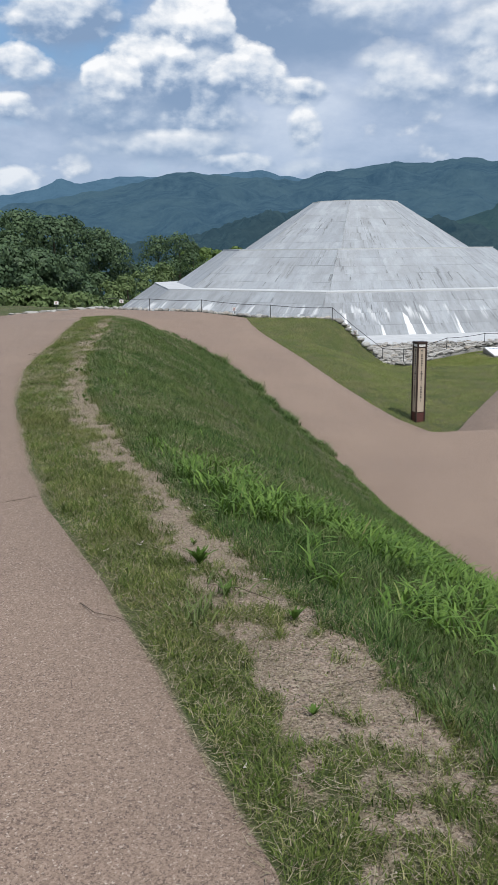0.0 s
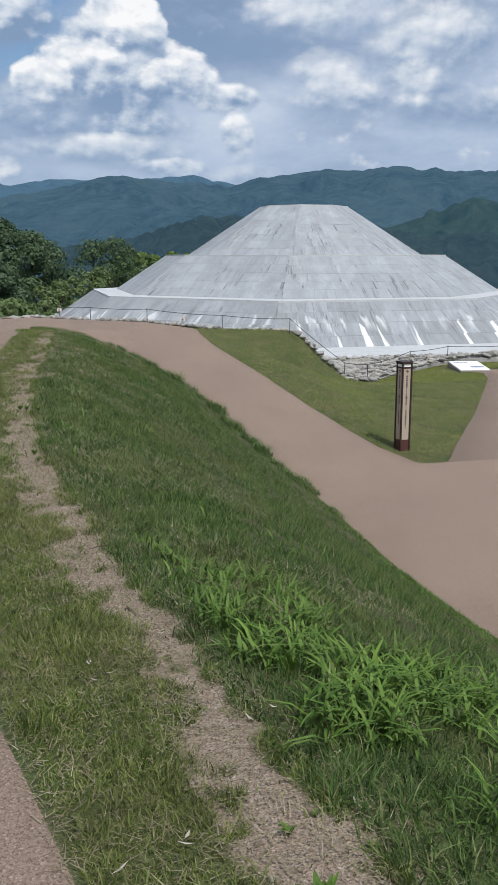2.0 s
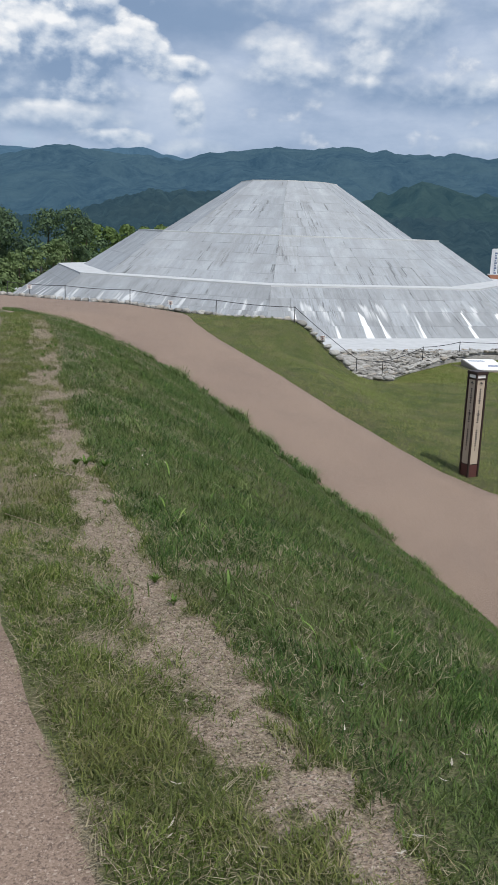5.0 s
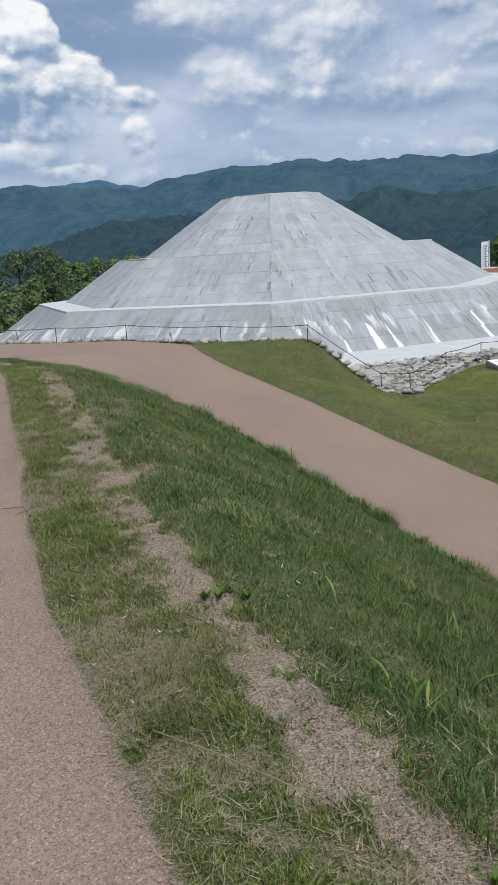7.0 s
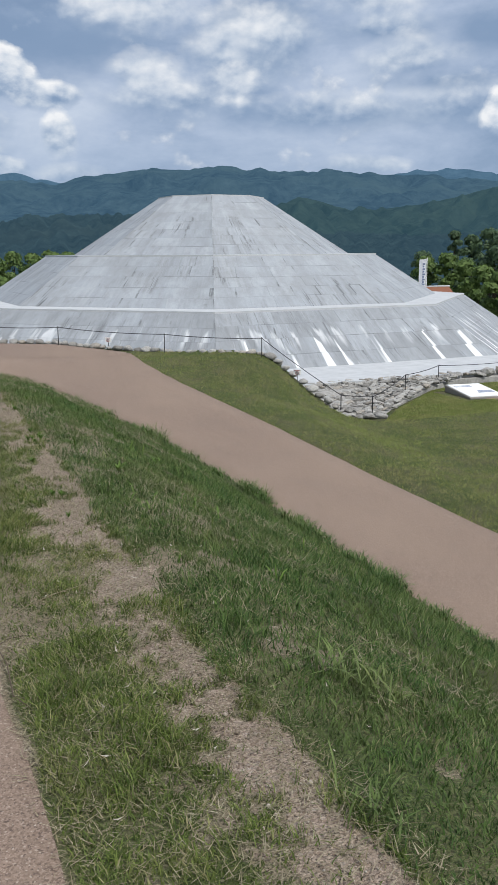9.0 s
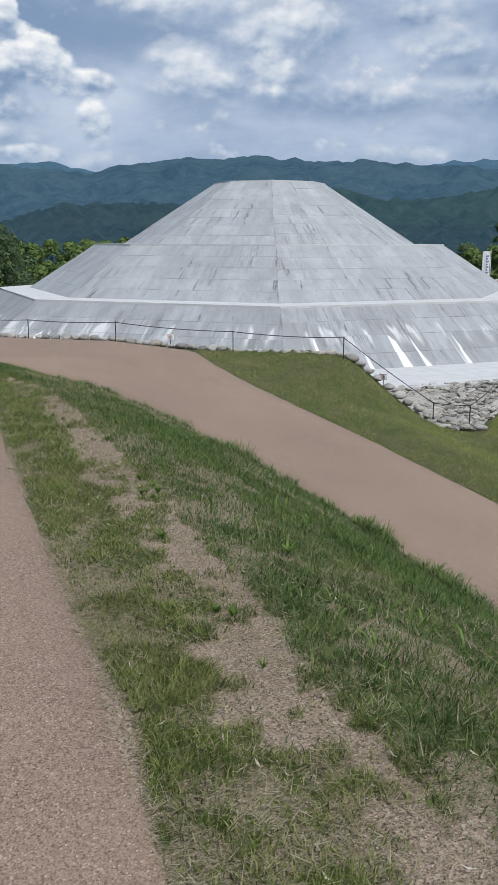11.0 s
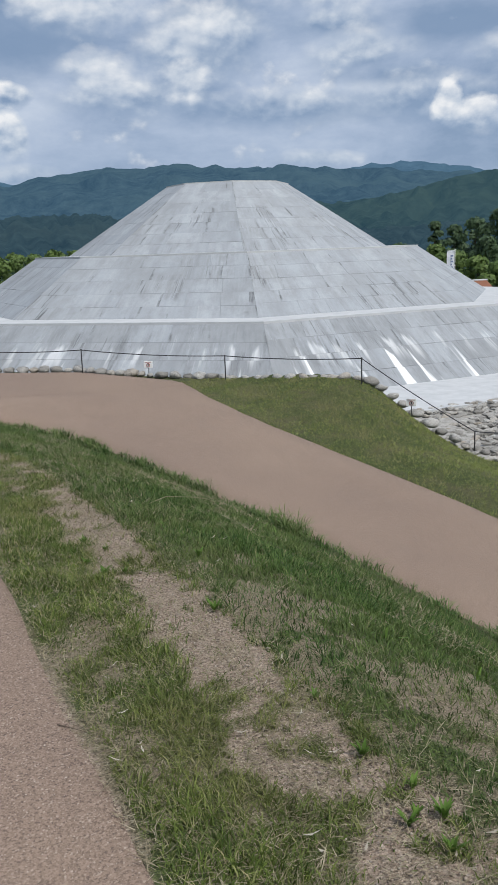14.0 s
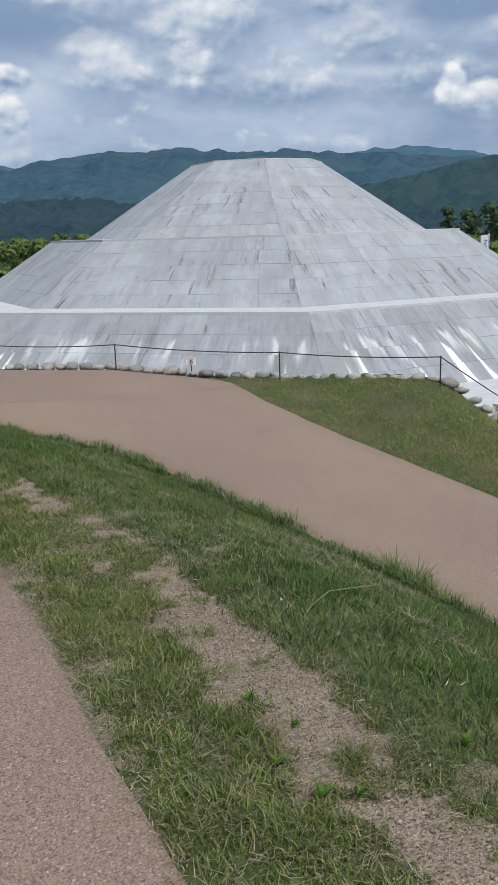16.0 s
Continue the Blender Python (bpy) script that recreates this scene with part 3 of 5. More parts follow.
def ribbon(name, y0, y1, step, left, right, mat, lift, label, category, across=10, ragged=0.0, seed=1, span=7):
    ys = np.linspace(y0, y1, round((y1 - y0) / step) + 1)
    rnd = np.random.RandomState(seed)
    soft_ = np.hanning(span) / np.hanning(span).sum() * 1.8
    jl, jr = (np.convolve(rnd.normal(0, ragged, len(ys) + span - 1), soft_, "valid") for _ in range(2))
    verts, tris = [], []
    for i, yy in enumerate(ys):
        l, r = float(left(yy)) + jl[i], float(right(yy)) + jr[i]
        xs = np.linspace(l, max(r, l + 0.02), across + 1)
        zs = height(xs, np.full(across + 1, yy)) + lift
        zs[0] -= 0.03
        zs[-1] -= 0.03
        xs[1], xs[-2] = l + 0.02, xs[-1] - 0.02
        verts += list(zip(xs, np.full(across + 1, yy), zs))
    for i in range(len(ys) - 1):
        for j in range(across):
            p = i * (across + 1) + j
            tris += [(p, p + 1, p + across + 2), (p, p + across + 2, p + across + 1)]
    me = bulk(name, np.array(verts), np.array(tris), mat)
    me.shade_smooth()
    return tagged(new(name, me), label, category, kind="structure")


def const(v):
    return lambda y: v


def off_edge(t, d):
    return lambda y: t(y) + d


FAR_LEFT = table((30, -4.5), (31.0, -4.2), (31.8, -3.6), (33.5, -2.62), (34.9, -1.75), (35.5, -0.9))
FAR_RIGHT = table((30, 4.66), (30.4, 4.6), (30.9, 4.2), (31.9, 3.3), (32.6, 2.35), (33.4, 1.3), (34.2, 0.5), (35.5, -0.6))
ribbon("path", -12, 30.3, 0.15, const(-4.5), ROAD_EDGE, M_PAVING, 0.014, "pinkish beige resin-bound aggregate footpath along the crest", "path", 14, 0.012, 5)
ribbon("path", -4, 15.97, 0.15, off_edge(BANK_FOOT, -0.04), table((-4, 18), (15.97, 18)), M_PAVING, 0.021, "pinkish beige paved forecourt below the grass bank", "path", 30, 0.008, 6)
ribbon("path", 15.8, 30.2, 0.15, off_edge(BANK_FOOT, -0.04), off_edge(ISLAND_LEFT, 0.02), M_PAVING, 0.016, "pinkish beige paved footpath climbing beside the mound", "path", 12, 0.008, 7)
ribbon("path", 15.8, 27.2, 0.15, off_edge(ISLAND_RIGHT, -0.02), table((15.8, 18), (27.2, 18)), M_PAVING, 0.016, "pinkish beige paved branch path beside the lawn", "path", 14, 0.008, 8)
ribbon("path", 29.95, 35.5, 0.1, FAR_LEFT, FAR_RIGHT, M_PAVING, 0.018, "pinkish beige paving where the two footpaths meet", "path", 70, 0.008, 9)


def patches(x, y, scale, seed):
    """Smooth random values from 0 to 1 over the plan."""
    r = np.random.RandomState(seed).uniform(0, 1, (97, 97))
    u, v = np.mod((0.77 * x + 0.64 * y) / scale + 31.0, 96), np.mod((0.77 * y - 0.64 * x) / scale + 17.0, 96)
    i, j = u.astype(int), v.astype(int)
    fu, fv = smooth(u - i), smooth(v - j)
    return (r[i, j] * (1 - fu) + r[i + 1, j] * fu) * (1 - fv) + (r[i, j + 1] * (1 - fu) + r[i + 1, j + 1] * fu) * fv


def bare(x, y):
    """How bare the verge is: 0 where grass is thick, 1 on open gravel."""
    def sway(scale, seed):
        return patches(x, y, scale, seed) - 0.5

    left = STRIP_LEFT(y) + 0.20 * sway(0.45, 61) + 0.20 * sway(0.13, 62) + 0.08 * sway(0.05, 63)
    right = CREST(y) + 0.01 + 0.10 * sway(0.40, 64) + 0.11 * sway(0.12, 65) + 0.06 * sway(0.05, 66)
    strip = smooth(np.minimum((x - left) / 0.13, (right - x) / 0.07) + 0.40)
    tuft = patches(x, y, 0.10, 67) * 0.42 + patches(x, y, 0.36, 68) * 0.36 + patches(x, y, 0.03, 73) * 0.22
    strip = strip * (1 - 0.90 * smooth((tuft - np.interp(y, [1.9, 2.2, 2.5, 8, 13, 17, 20, 23], [0.34, 0.40, 0.60, 0.57, 0.54, 0.51, 0.52, 0.44])) / 0.14))
    grit = 0.8 * smooth((-0.012 + (0.04 + 0.05 * smooth((y - 5.0) / 1.5)) * patches(x, y, 0.35, 69) * patches(x, y, 1.7, 72) * 1.4 - (x - ROAD_EDGE(y))) / 0.05)
    worn = patches(x, y, 0.5, 70) * 0.45 + patches(x, y, 0.12, 71) * 0.35 + patches(x, y, 0.03, 74) * 0.20
    verge_worn = 0.58 * smooth((worn - np.interp(y, [2, 6, 9, 14, 17, 22], [0.66, 0.60, 0.49, 0.46, 0.51, 0.55])) / 0.16)
    bank_worn = 0.60 * smooth((worn - np.interp(y, [3, 6, 8, 12, 15, 18.5, 19.5, 23], [0.9, 0.74, 0.57, 0.60, 0.45, 0.43, 0.56, 0.66]) - 0.10 * np.clip((x - CREST(y) - 0.45) / 0.3, 0, 2)) / 0.14)
    return np.maximum.reduce([strip, grit, np.where(x > CREST(y), bank_worn, verge_worn)])


def surface(x, y):
    """The ground with the raised mat of the verge on it."""
    x, y = np.asarray(x, float), np.asarray(y, float)
    out_ = x - CREST(y)
    mat_up = 0.008 + 0.020 * smooth(out_ / 0.2)
    return height(x, y) + np.where((x > ROAD_EDGE(y) - 0.1) & (out_ < 0.92) & (y > 0.6) & (y < 29), mat_up * smooth((0.92 - out_) / 0.1), 0.0)


vy = np.arange(0.62, 29.0, 0.035)
cols_n = 72
vx = (ROAD_EDGE(vy) - 0.09)[:, None] + (CREST(vy) + 0.90 - ROAD_EDGE(vy) + 0.09)[:, None] * np.linspace(0, 1, cols_n)[None, :]
vyy = np.repeat(vy[:, None], cols_n, 1)
vz = surface(vx, vyy)
vz[:, 0] -= 0.03
vz[:, -1] -= 0.05
vi = np.arange(vx.size).reshape(vx.shape)
q0, q1, q2, q3 = vi[:-1, :-1].ravel(), vi[:-1, 1:].ravel(), vi[1:, 1:].ravel(), vi[1:, :-1].ravel()
me = bulk("verge", np.stack([vx.ravel(), vyy.ravel(), vz.ravel()], 1), np.concatenate([np.stack([q0, q1, q2], 1), np.stack([q0, q2, q3], 1)]), M_VERGE_SOIL)
me.attributes.new("bare", "FLOAT", "POINT").data.foreach_set("value", bare(vx, vyy).astype(np.float32).ravel())
me.shade_smooth()
tagged(new("verge", me), "worn verge of pale decomposed granite, thatch and soil", "verge", kind="structure")

# ---- far hills ----
def ridge(name, dist, foot, mat, label, seed, jag, pairs):
    az = np.linspace(pairs[0][0], pairs[-1][0], 520)
    el = np.interp(az, [q[0] for q in pairs], [q[1] for q in pairs])
    rnd = np.random.RandomState(seed)
    for k in range(6):
        n = 2 ** k * 16
        el = el + np.interp(az, np.linspace(az[0], az[-1], n), rnd.normal(0, jag * (0.2, 0.35, 0.65, 0.9, 0.9, 0.8)[k], n))
    rows_, verts, tris = 14, [], []
    bumps = rnd.normal(0, 1, (rows_, 520))
    for i in range(rows_):
        f = i / (rows_ - 1)
        d = dist * (1 - 0.42 * f)
        top = EYE + dist * np.tan(np.radians(el))
        z = top * (1 - f) ** 0.85 + foot * f
        if 0 < i < rows_ - 1:
            sm = np.convolve(np.pad(bumps[i], 6, mode="wrap"), np.hanning(13), "valid")
            z = z + sm[:520] * dist * 0.0016
        sway = np.convolve(np.pad(bumps[(i * 5) % rows_], 10, mode="wrap"), np.hanning(21), "valid")[:520] * dist * 0.004 * (0 < i)
        verts.append(np.stack([(d + sway) * np.sin(np.radians(az)), (d + sway) * np.cos(np.radians(az)), z], 1))
    for i in range(rows_ - 1):
        for j in range(519):
            p = i * 520 + j
            tris += [(p, p + 520, p + 521), (p, p + 521, p + 1)]
    me = bulk(name, np.concatenate(verts), np.array(tris), mat)
    me.shade_smooth()
    return tagged(new(name, me), label, "mountain", kind="structure")


# these slopes glow faintly blue: distance haze is put into their materials
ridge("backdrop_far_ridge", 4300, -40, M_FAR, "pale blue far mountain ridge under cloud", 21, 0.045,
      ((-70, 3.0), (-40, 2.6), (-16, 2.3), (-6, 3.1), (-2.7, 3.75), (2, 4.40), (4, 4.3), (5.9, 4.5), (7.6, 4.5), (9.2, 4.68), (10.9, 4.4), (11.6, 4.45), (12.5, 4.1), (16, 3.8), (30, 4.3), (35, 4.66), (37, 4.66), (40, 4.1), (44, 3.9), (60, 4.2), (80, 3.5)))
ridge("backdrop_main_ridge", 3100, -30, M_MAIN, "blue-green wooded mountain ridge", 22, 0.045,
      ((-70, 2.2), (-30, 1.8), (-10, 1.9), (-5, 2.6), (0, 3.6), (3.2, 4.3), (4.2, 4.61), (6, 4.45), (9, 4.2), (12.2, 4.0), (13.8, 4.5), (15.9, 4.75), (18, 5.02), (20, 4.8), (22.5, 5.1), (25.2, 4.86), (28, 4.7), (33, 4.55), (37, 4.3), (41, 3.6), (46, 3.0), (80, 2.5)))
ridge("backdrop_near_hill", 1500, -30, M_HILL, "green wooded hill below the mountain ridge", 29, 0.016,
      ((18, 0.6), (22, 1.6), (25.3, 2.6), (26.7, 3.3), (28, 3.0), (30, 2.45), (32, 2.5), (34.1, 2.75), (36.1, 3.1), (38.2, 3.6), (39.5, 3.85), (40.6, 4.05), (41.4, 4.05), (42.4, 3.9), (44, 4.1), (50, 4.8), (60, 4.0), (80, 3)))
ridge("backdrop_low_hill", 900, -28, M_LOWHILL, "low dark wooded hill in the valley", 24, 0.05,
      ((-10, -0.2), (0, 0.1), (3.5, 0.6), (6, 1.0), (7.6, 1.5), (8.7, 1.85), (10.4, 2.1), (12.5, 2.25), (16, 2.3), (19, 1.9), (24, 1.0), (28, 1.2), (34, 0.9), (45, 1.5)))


# ---- the burial mound ----
def corner(k, r, z):
    a = SPIN + k * math.pi / 4
    return Vector((CX + r * math.sin(a), CY - r * math.cos(a), z))


def frustum(rings, inset=0.0, cap=True):
    bm = bmesh.new()
    loops = [[bm.verts.new(corner(k, r - inset, z - inset * 0.4)) for k in range(8)] for r, z in rings]
    for p, q in zip(loops, loops[1:]):
        for k in range(8):
            bm.faces.new((p[k], p[(k + 1) % 8], q[(k + 1) % 8], q[k]))
    if cap:
        bm.faces.new(loops[-1])
    return bm


mound = tagged(new("burial_mound"), "white-grey stepped octagonal stone burial mound with rain streaks", "burial mound")
mound.location = (CX, CY, -1.74)
TIERS = ((MOUND[1], MOUND[0], 4, M_TUFF_LOW), (MOUND[3], MOUND[2], 5, M_TUFF), (MOUND[5], MOUND[4], 7, M_TUFF))


def under(ob, parent, matrix=None):
    ob.parent = parent
    ob.matrix_parent_inverse = parent.matrix_world.inverted() if matrix is None else matrix
    return ob


bpy.context.view_layer.update()
MI = Matrix.Translation((-CX, -CY, 1.74))


def slab(quad, uvs, thick):
    """Eight corners of a slab: its outer face, the same a thickness below, and its edges."""
    nrm = (quad[1] - quad[0]).cross(quad[3] - quad[0]).normalized()
    low = [q - nrm * thick for q in quad]
    verts = [tuple(q) for q in quad] + [tuple(q) for q in low]
    faces = [(0, 1, 2, 3), (0, 4, 5, 1), (1, 5, 6, 2), (2, 6, 7, 3), (3, 7, 4, 0)]
    return verts, faces, uvs


LOCAL = ((0, 1), (1, 1), (1, 0), (0, 0)) * 2


def finish(name, verts, faces, uvs, mat):
    me = mesh_of(name, verts, faces, mat)
    joint_ = me.uv_layers.new(name="Joint")
    joint_.uv.foreach_set("vector", np.array([LOCAL[v % 8] for f in faces for v in f], dtype=np.float32).ravel())
    layer_ = me.uv_layers.new(name="UVMap")
    layer_.uv.foreach_set("vector", np.array([uvs[v] for f in faces for v in f], dtype=np.float32).ravel())
    return me


rs = random.Random(11)
for tier, ((rt, zt), (rb, zb), rows_n, mat) in enumerate(TIERS):
    body = part("tier", frustum(((rb, zb), (rt, zt)), 0.035), M_LEDGE, mound)
    body.matrix_parent_inverse = MI
    for k in range(8):
        tl, tr, bl, br = corner(k, rt, zt), corner(k + 1, rt, zt), corner(k, rb, zb), corner(k + 1, rb, zb)
        slope = ((bl + br) / 2 - (tl + tr) / 2).length
        single = k in (0, 7)
        verts, faces, uvs = [], [], []
        cuts_v = [0.0]
        for i in range(rows_n):
            cuts_v.append(cuts_v[-1] + rs.uniform(0.82, 1.18))
        cuts_v = [q / cuts_v[-1] for q in cuts_v]
        for i in range(rows_n):
            v0, v1 = cuts_v[i], cuts_v[i + 1]
            span = (tl.lerp(bl, v0) - tr.lerp(br, v0)).length
            count = max(2, round(span / rs.uniform(0.85, 1.15)))
            cuts = [0.0] + sorted((j + rs.uniform(-0.22, 0.22)) / count for j in range(1, count)) + [1.0]
            for j in range(count):
                g, gv = 0.0018 / span, 0.0018 / slope
                u0, u1 = cuts[j] + g, cuts[j + 1] - g
                lift = Vector((0, 0, rs.uniform(-0.002, 0.002)))
                spots_ = [(u0, v1 - gv), (u1, v1 - gv), (u1, v0 + gv), (u0, v0 + gv)]
                quad = [tl.lerp(bl, v).lerp(tr.lerp(br, v), u) + lift for u, v in spots_]
                flat_uv = [((u - 0.5) * (span + (v - v0) * (br - bl).length * 0.1) + 17.0 * k + 150 * tier, v * slope) for u, v in spots_]
                sv, sf, su = slab(quad, flat_uv * 2, 0.03)
                if single:
                    ob = new("slab", finish("slab", sv, sf, su, mat))
                    ob.parent, ob.matrix_parent_inverse = body, Matrix.Identity(4)
                else:
                    o = len(verts)
                    verts += sv
                    uvs += su
                    faces += [tuple(q + o for q in f) for f in sf]
        if not single:
            ob = tagged(new("slab_facing", finish("slab_facing", verts, faces, uvs, mat)), kind="stuff")
            ob.parent, ob.matrix_parent_inverse = body, Matrix.Identity(4)


def ring(r0, r1, z, lip):
    bm = bmesh.new()
    rings = [(r0, z), (r1, z), (r1, z - lip), (r0, z - lip)]
    loops = [[bm.verts.new(corner(k, r, zz)) for k in range(8)] for r, zz in rings]
    for i in range(4):
        p, q = loops[i], loops[(i + 1) % 4]
        for k in range(8):
            bm.faces.new((p[k], p[(k + 1) % 8], q[(k + 1) % 8], q[k]))
    bmesh.ops.recalc_face_normals(bm, faces=bm.faces[:])
    return bm


for r0, r1, z in ((9.05, 10.33, -0.21), (5.42, 6.64, 1.42)):
    part("ledge", ring(r0, r1, z, 0.06), M_LEDGE, mound, "pale flat stone ledge").matrix_parent_inverse = MI
top = part("top_stone", frustum(((2.09, 3.58), (2.09, 3.62), (0.3, 3.70))), M_LEDGE, mound)
top.matrix_parent_inverse = MI
part("apron", ring(12.4, 15.75, -1.73, 0.30), M_LEDGE, mound, "pale paved apron round the mound's foot").matrix_parent_inverse = MI

# ---- stones round the mound ----
def stone_mesh(seed, flatness, round_=False):
    bm = bmesh.new()
    bmesh.ops.create_icosphere(bm, subdivisions=2 if round_ else 1, radius=0.5)
    r = random.Random(seed)
    at = Vector((seed * 3.7, seed * 1.3, 0.0))
    for v in bm.verts:
        v.co *= 0.98 + 0.42 * noise.noise(v.co * 2.3 + at) + 0.12 * noise.noise(v.co * 6.0 + at) if round_ else r.uniform(0.78, 1.12)
        v.co.z *= flatness
    me = bpy.data.meshes.new("stone")
    bm.to_mesh(me)
    bm.free()
    me.materials.append(M_ROCK)
    if round_:
        me.shade_smooth()
    return me


STONES = [stone_mesh(s, f) for s, f in ((1, 0.62), (2, 0.7), (3, 0.55), (4, 0.8), (5, 0.6), (6, 0.66))]


BOULDERS = [stone_mesh(s, f, True) for s, f in ((7, 0.75), (8, 0.82), (9, 0.7), (10, 0.78), (11, 0.85))]


def bed(name, corners, z0, z1, mat, label, category):
    """A low bed under stones, with real thickness."""
    bm = bmesh.new()
    top_ = [bm.verts.new(q) for q in corners]
    low_ = [bm.verts.new((q[0], q[1], z0)) for q in corners]
    bm.faces.new(top_)
    bm.faces.new(low_[::-1])
    for i in range(len(corners)):
        j = (i + 1) % len(corners)
        bm.faces.new((top_[j], top_[i], low_[i], low_[j]))
    bmesh.ops.recalc_face_normals(bm, faces=bm.faces[:])
    me = bpy.data.meshes.new(name)
    bm.to_mesh(me)
    bm.free()
    me.materials.append(mat)
    return tagged(new(name, me), label, category)


def lay(parent, mesh, at, size, turn):
    ob = new("stone", mesh)
    ob.parent = parent
    ob.matrix_basis = Matrix.LocRotScale(at, Euler(turn), size)
    return ob


rr = random.Random(31)
SLOPE = ((8.55, 25.45, -2.06), (9.7, 26.55, -2.0), (12.1, 28.5, -1.92), (13.5, 29.05, -1.88), (22.0, 29.0, -1.9), (22.0, 29.5, -1.80), (7.6, 29.5, -1.80), (7.5, 27.9, -1.75))
rubble = bed("rubble_bank", SLOPE, -2.4, 0, M_ROCK, "grey granite rubble packed in a sloping wedge below the mound", "stone bank")


def rubble_edge(x):
    return float(np.interp(x, [7.4, 8.55, 9.7, 12.1, 13.5, 22], [28.1, 25.4, 26.5, 28.45, 29.0, 29.0]))


laid = []
for row_y in np.arange(25.5, 29.35, 0.125):
    xq = 7.5 + rr.uniform(0, 0.2)
    while xq < 18.5:
        wq = rr.uniform(0.13, 0.28) if xq < 14 else rr.uniform(0.3, 0.6)
        lo = rubble_edge(xq)
        left_ok = row_y > 27.9 - (xq - 7.4) * 2.1
        if row_y > lo and left_ok and rr.random() < 0.97:
            zq = -2.02 + (row_y - 25.5) * 0.064
            lay(rubble, rr.choice(STONES), (xq, row_y + rr.uniform(-0.05, 0.05), zq + rr.uniform(-0.015, 0.05)), (wq * 1.12, wq * rr.uniform(0.55, 0.85), wq * rr.uniform(0.5, 0.8)), (rr.uniform(-0.35, 0.35), rr.uniform(-0.35, 0.35), rr.uniform(-0.6, 0.6)))
        xq += wq * 0.92

EDGE_LINE = [(-0.3, 34.95), (1.3, 33.55), (2.4, 32.85), (3.4, 32.05), (4.3, 31.2), (5.45, 30.25), (7.2, 28.25), (7.9, 27.35), (8.45, 26.35), (8.85, 25.7)]
edging = tagged(new("boulder_edging"), "row of rounded pale boulders edging the grass at the mound's foot", "boulders")
edging.location = (5.45, 30.25, float(height(5.45, 30.25)))
along_x, along_y = [q[0] for q in EDGE_LINE], [q[1] for q in EDGE_LINE]
ex = 0.0
lengths = [0.0]
for p, q in zip(EDGE_LINE, EDGE_LINE[1:]):
    lengths.append(lengths[-1] + math.hypot(q[0] - p[0], q[1] - p[1]))
while ex < lengths[-1]:
    size = rr.uniform(0.15, 0.27) if ex < lengths[5] else rr.uniform(0.15, 0.27)
    bx, by = float(np.interp(ex + size / 2, lengths, along_x)), float(np.interp(ex + size / 2, lengths, along_y))
    bz = float(height(bx - 0.28, by - 0.28))
    lay(edging, rr.choice(BOULDERS), (bx - 5.45 + rr.uniform(-0.03, 0.03), by - 30.25 + rr.uniform(-0.05, 0.05), bz + size * 0.16 - edging.location.z), (size * 1.2, size * 0.95, size * rr.uniform(0.75, 0.95)), (rr.uniform(-0.2, 0.2), rr.uniform(-0.2, 0.2), rr.uniform(0, 6)))
    if ex > lengths[6] and rr.random() < 0.9:
        lay(edging, rr.choice(BOULDERS), (bx - 5.45 + 0.30, by - 30.25 + 0.2, bz - 0.18 - edging.location.z), (size, size * 0.8, size * 0.7), (0.2, 0.1, rr.uniform(0, 6)))
    ex += size * rr.uniform(0.95, 1.15)

kerb_stones = tagged(new("kerb_stones"), "pale low stones along the far edge of the paving", "boulders")
kerb_stones.location = (-2.6, 33.6, float(height(-2.6, 33.6)))
for i in range(16):
    f = i / 15
    kx, ky = -3.3 + 2.9 * f, 32.5 + 2.9 * f + rr.uniform(-0.05, 0.05)
    size = rr.uniform(0.22, 0.5)
    lay(kerb_stones, rr.choice(BOULDERS), (kx + 2.6, ky - 33.6, float(height(kx, ky)) - kerb_stones.location.z + 0.03), (size, size * 0.6, size * 0.35), (0.1, 0.1, rr.uniform(0, 6)))


# ---- rope fence ----
POSTS = [(-0.1, 34.7), (1.55, 33.25), (3.32, 31.95), (5.45, 30.0), (7.08, 27.95), (8.30, 26.45), (8.80, 25.95), (10.9, 27.85), (12.7, 29.0), (15.5, 29.0), (18.5, 29.0)]
fence = tagged(new("rope_fence"), "low fence of thin dark steel pins with a black rope", "fence")
fence.location = (5.45, 30.0, float(height(5.45, 30.0)))
tops = []
for px, py in POSTS:
    gz = float(height(px, py)) if py > 27.9 and px < 8 else (-2.02 if px < 9.5 else -1.9)
    tall = 0.44
    tops.append(Vector((px, py, gz + tall)) - fence.location)
    foot_ = Vector((px, py, gz - 0.10)) - fence.location
    pin = part("post", tube([foot_, tops[-1] - Vector((0, 0, 0.01))], 0.011, 8), M_STEEL, fence)
    part("eyelet", tube([tops[-1] + Vector((0.016 * math.cos(a), 0, 0.016 * math.sin(a))) for a in np.linspace(0, 5.9, 9)], 0.005, 5), M_STEEL, pin)
for p, q in zip(tops, tops[1:]):
    span = (q - p).length
    part("rope", tube([p.lerp(q, f) - Vector((0, 0, 0.035 * span / 2.5 * 4 * f * (1 - f))) for f in np.linspace(0, 1, 9)], 0.009, 6), M_ROPE, fence)


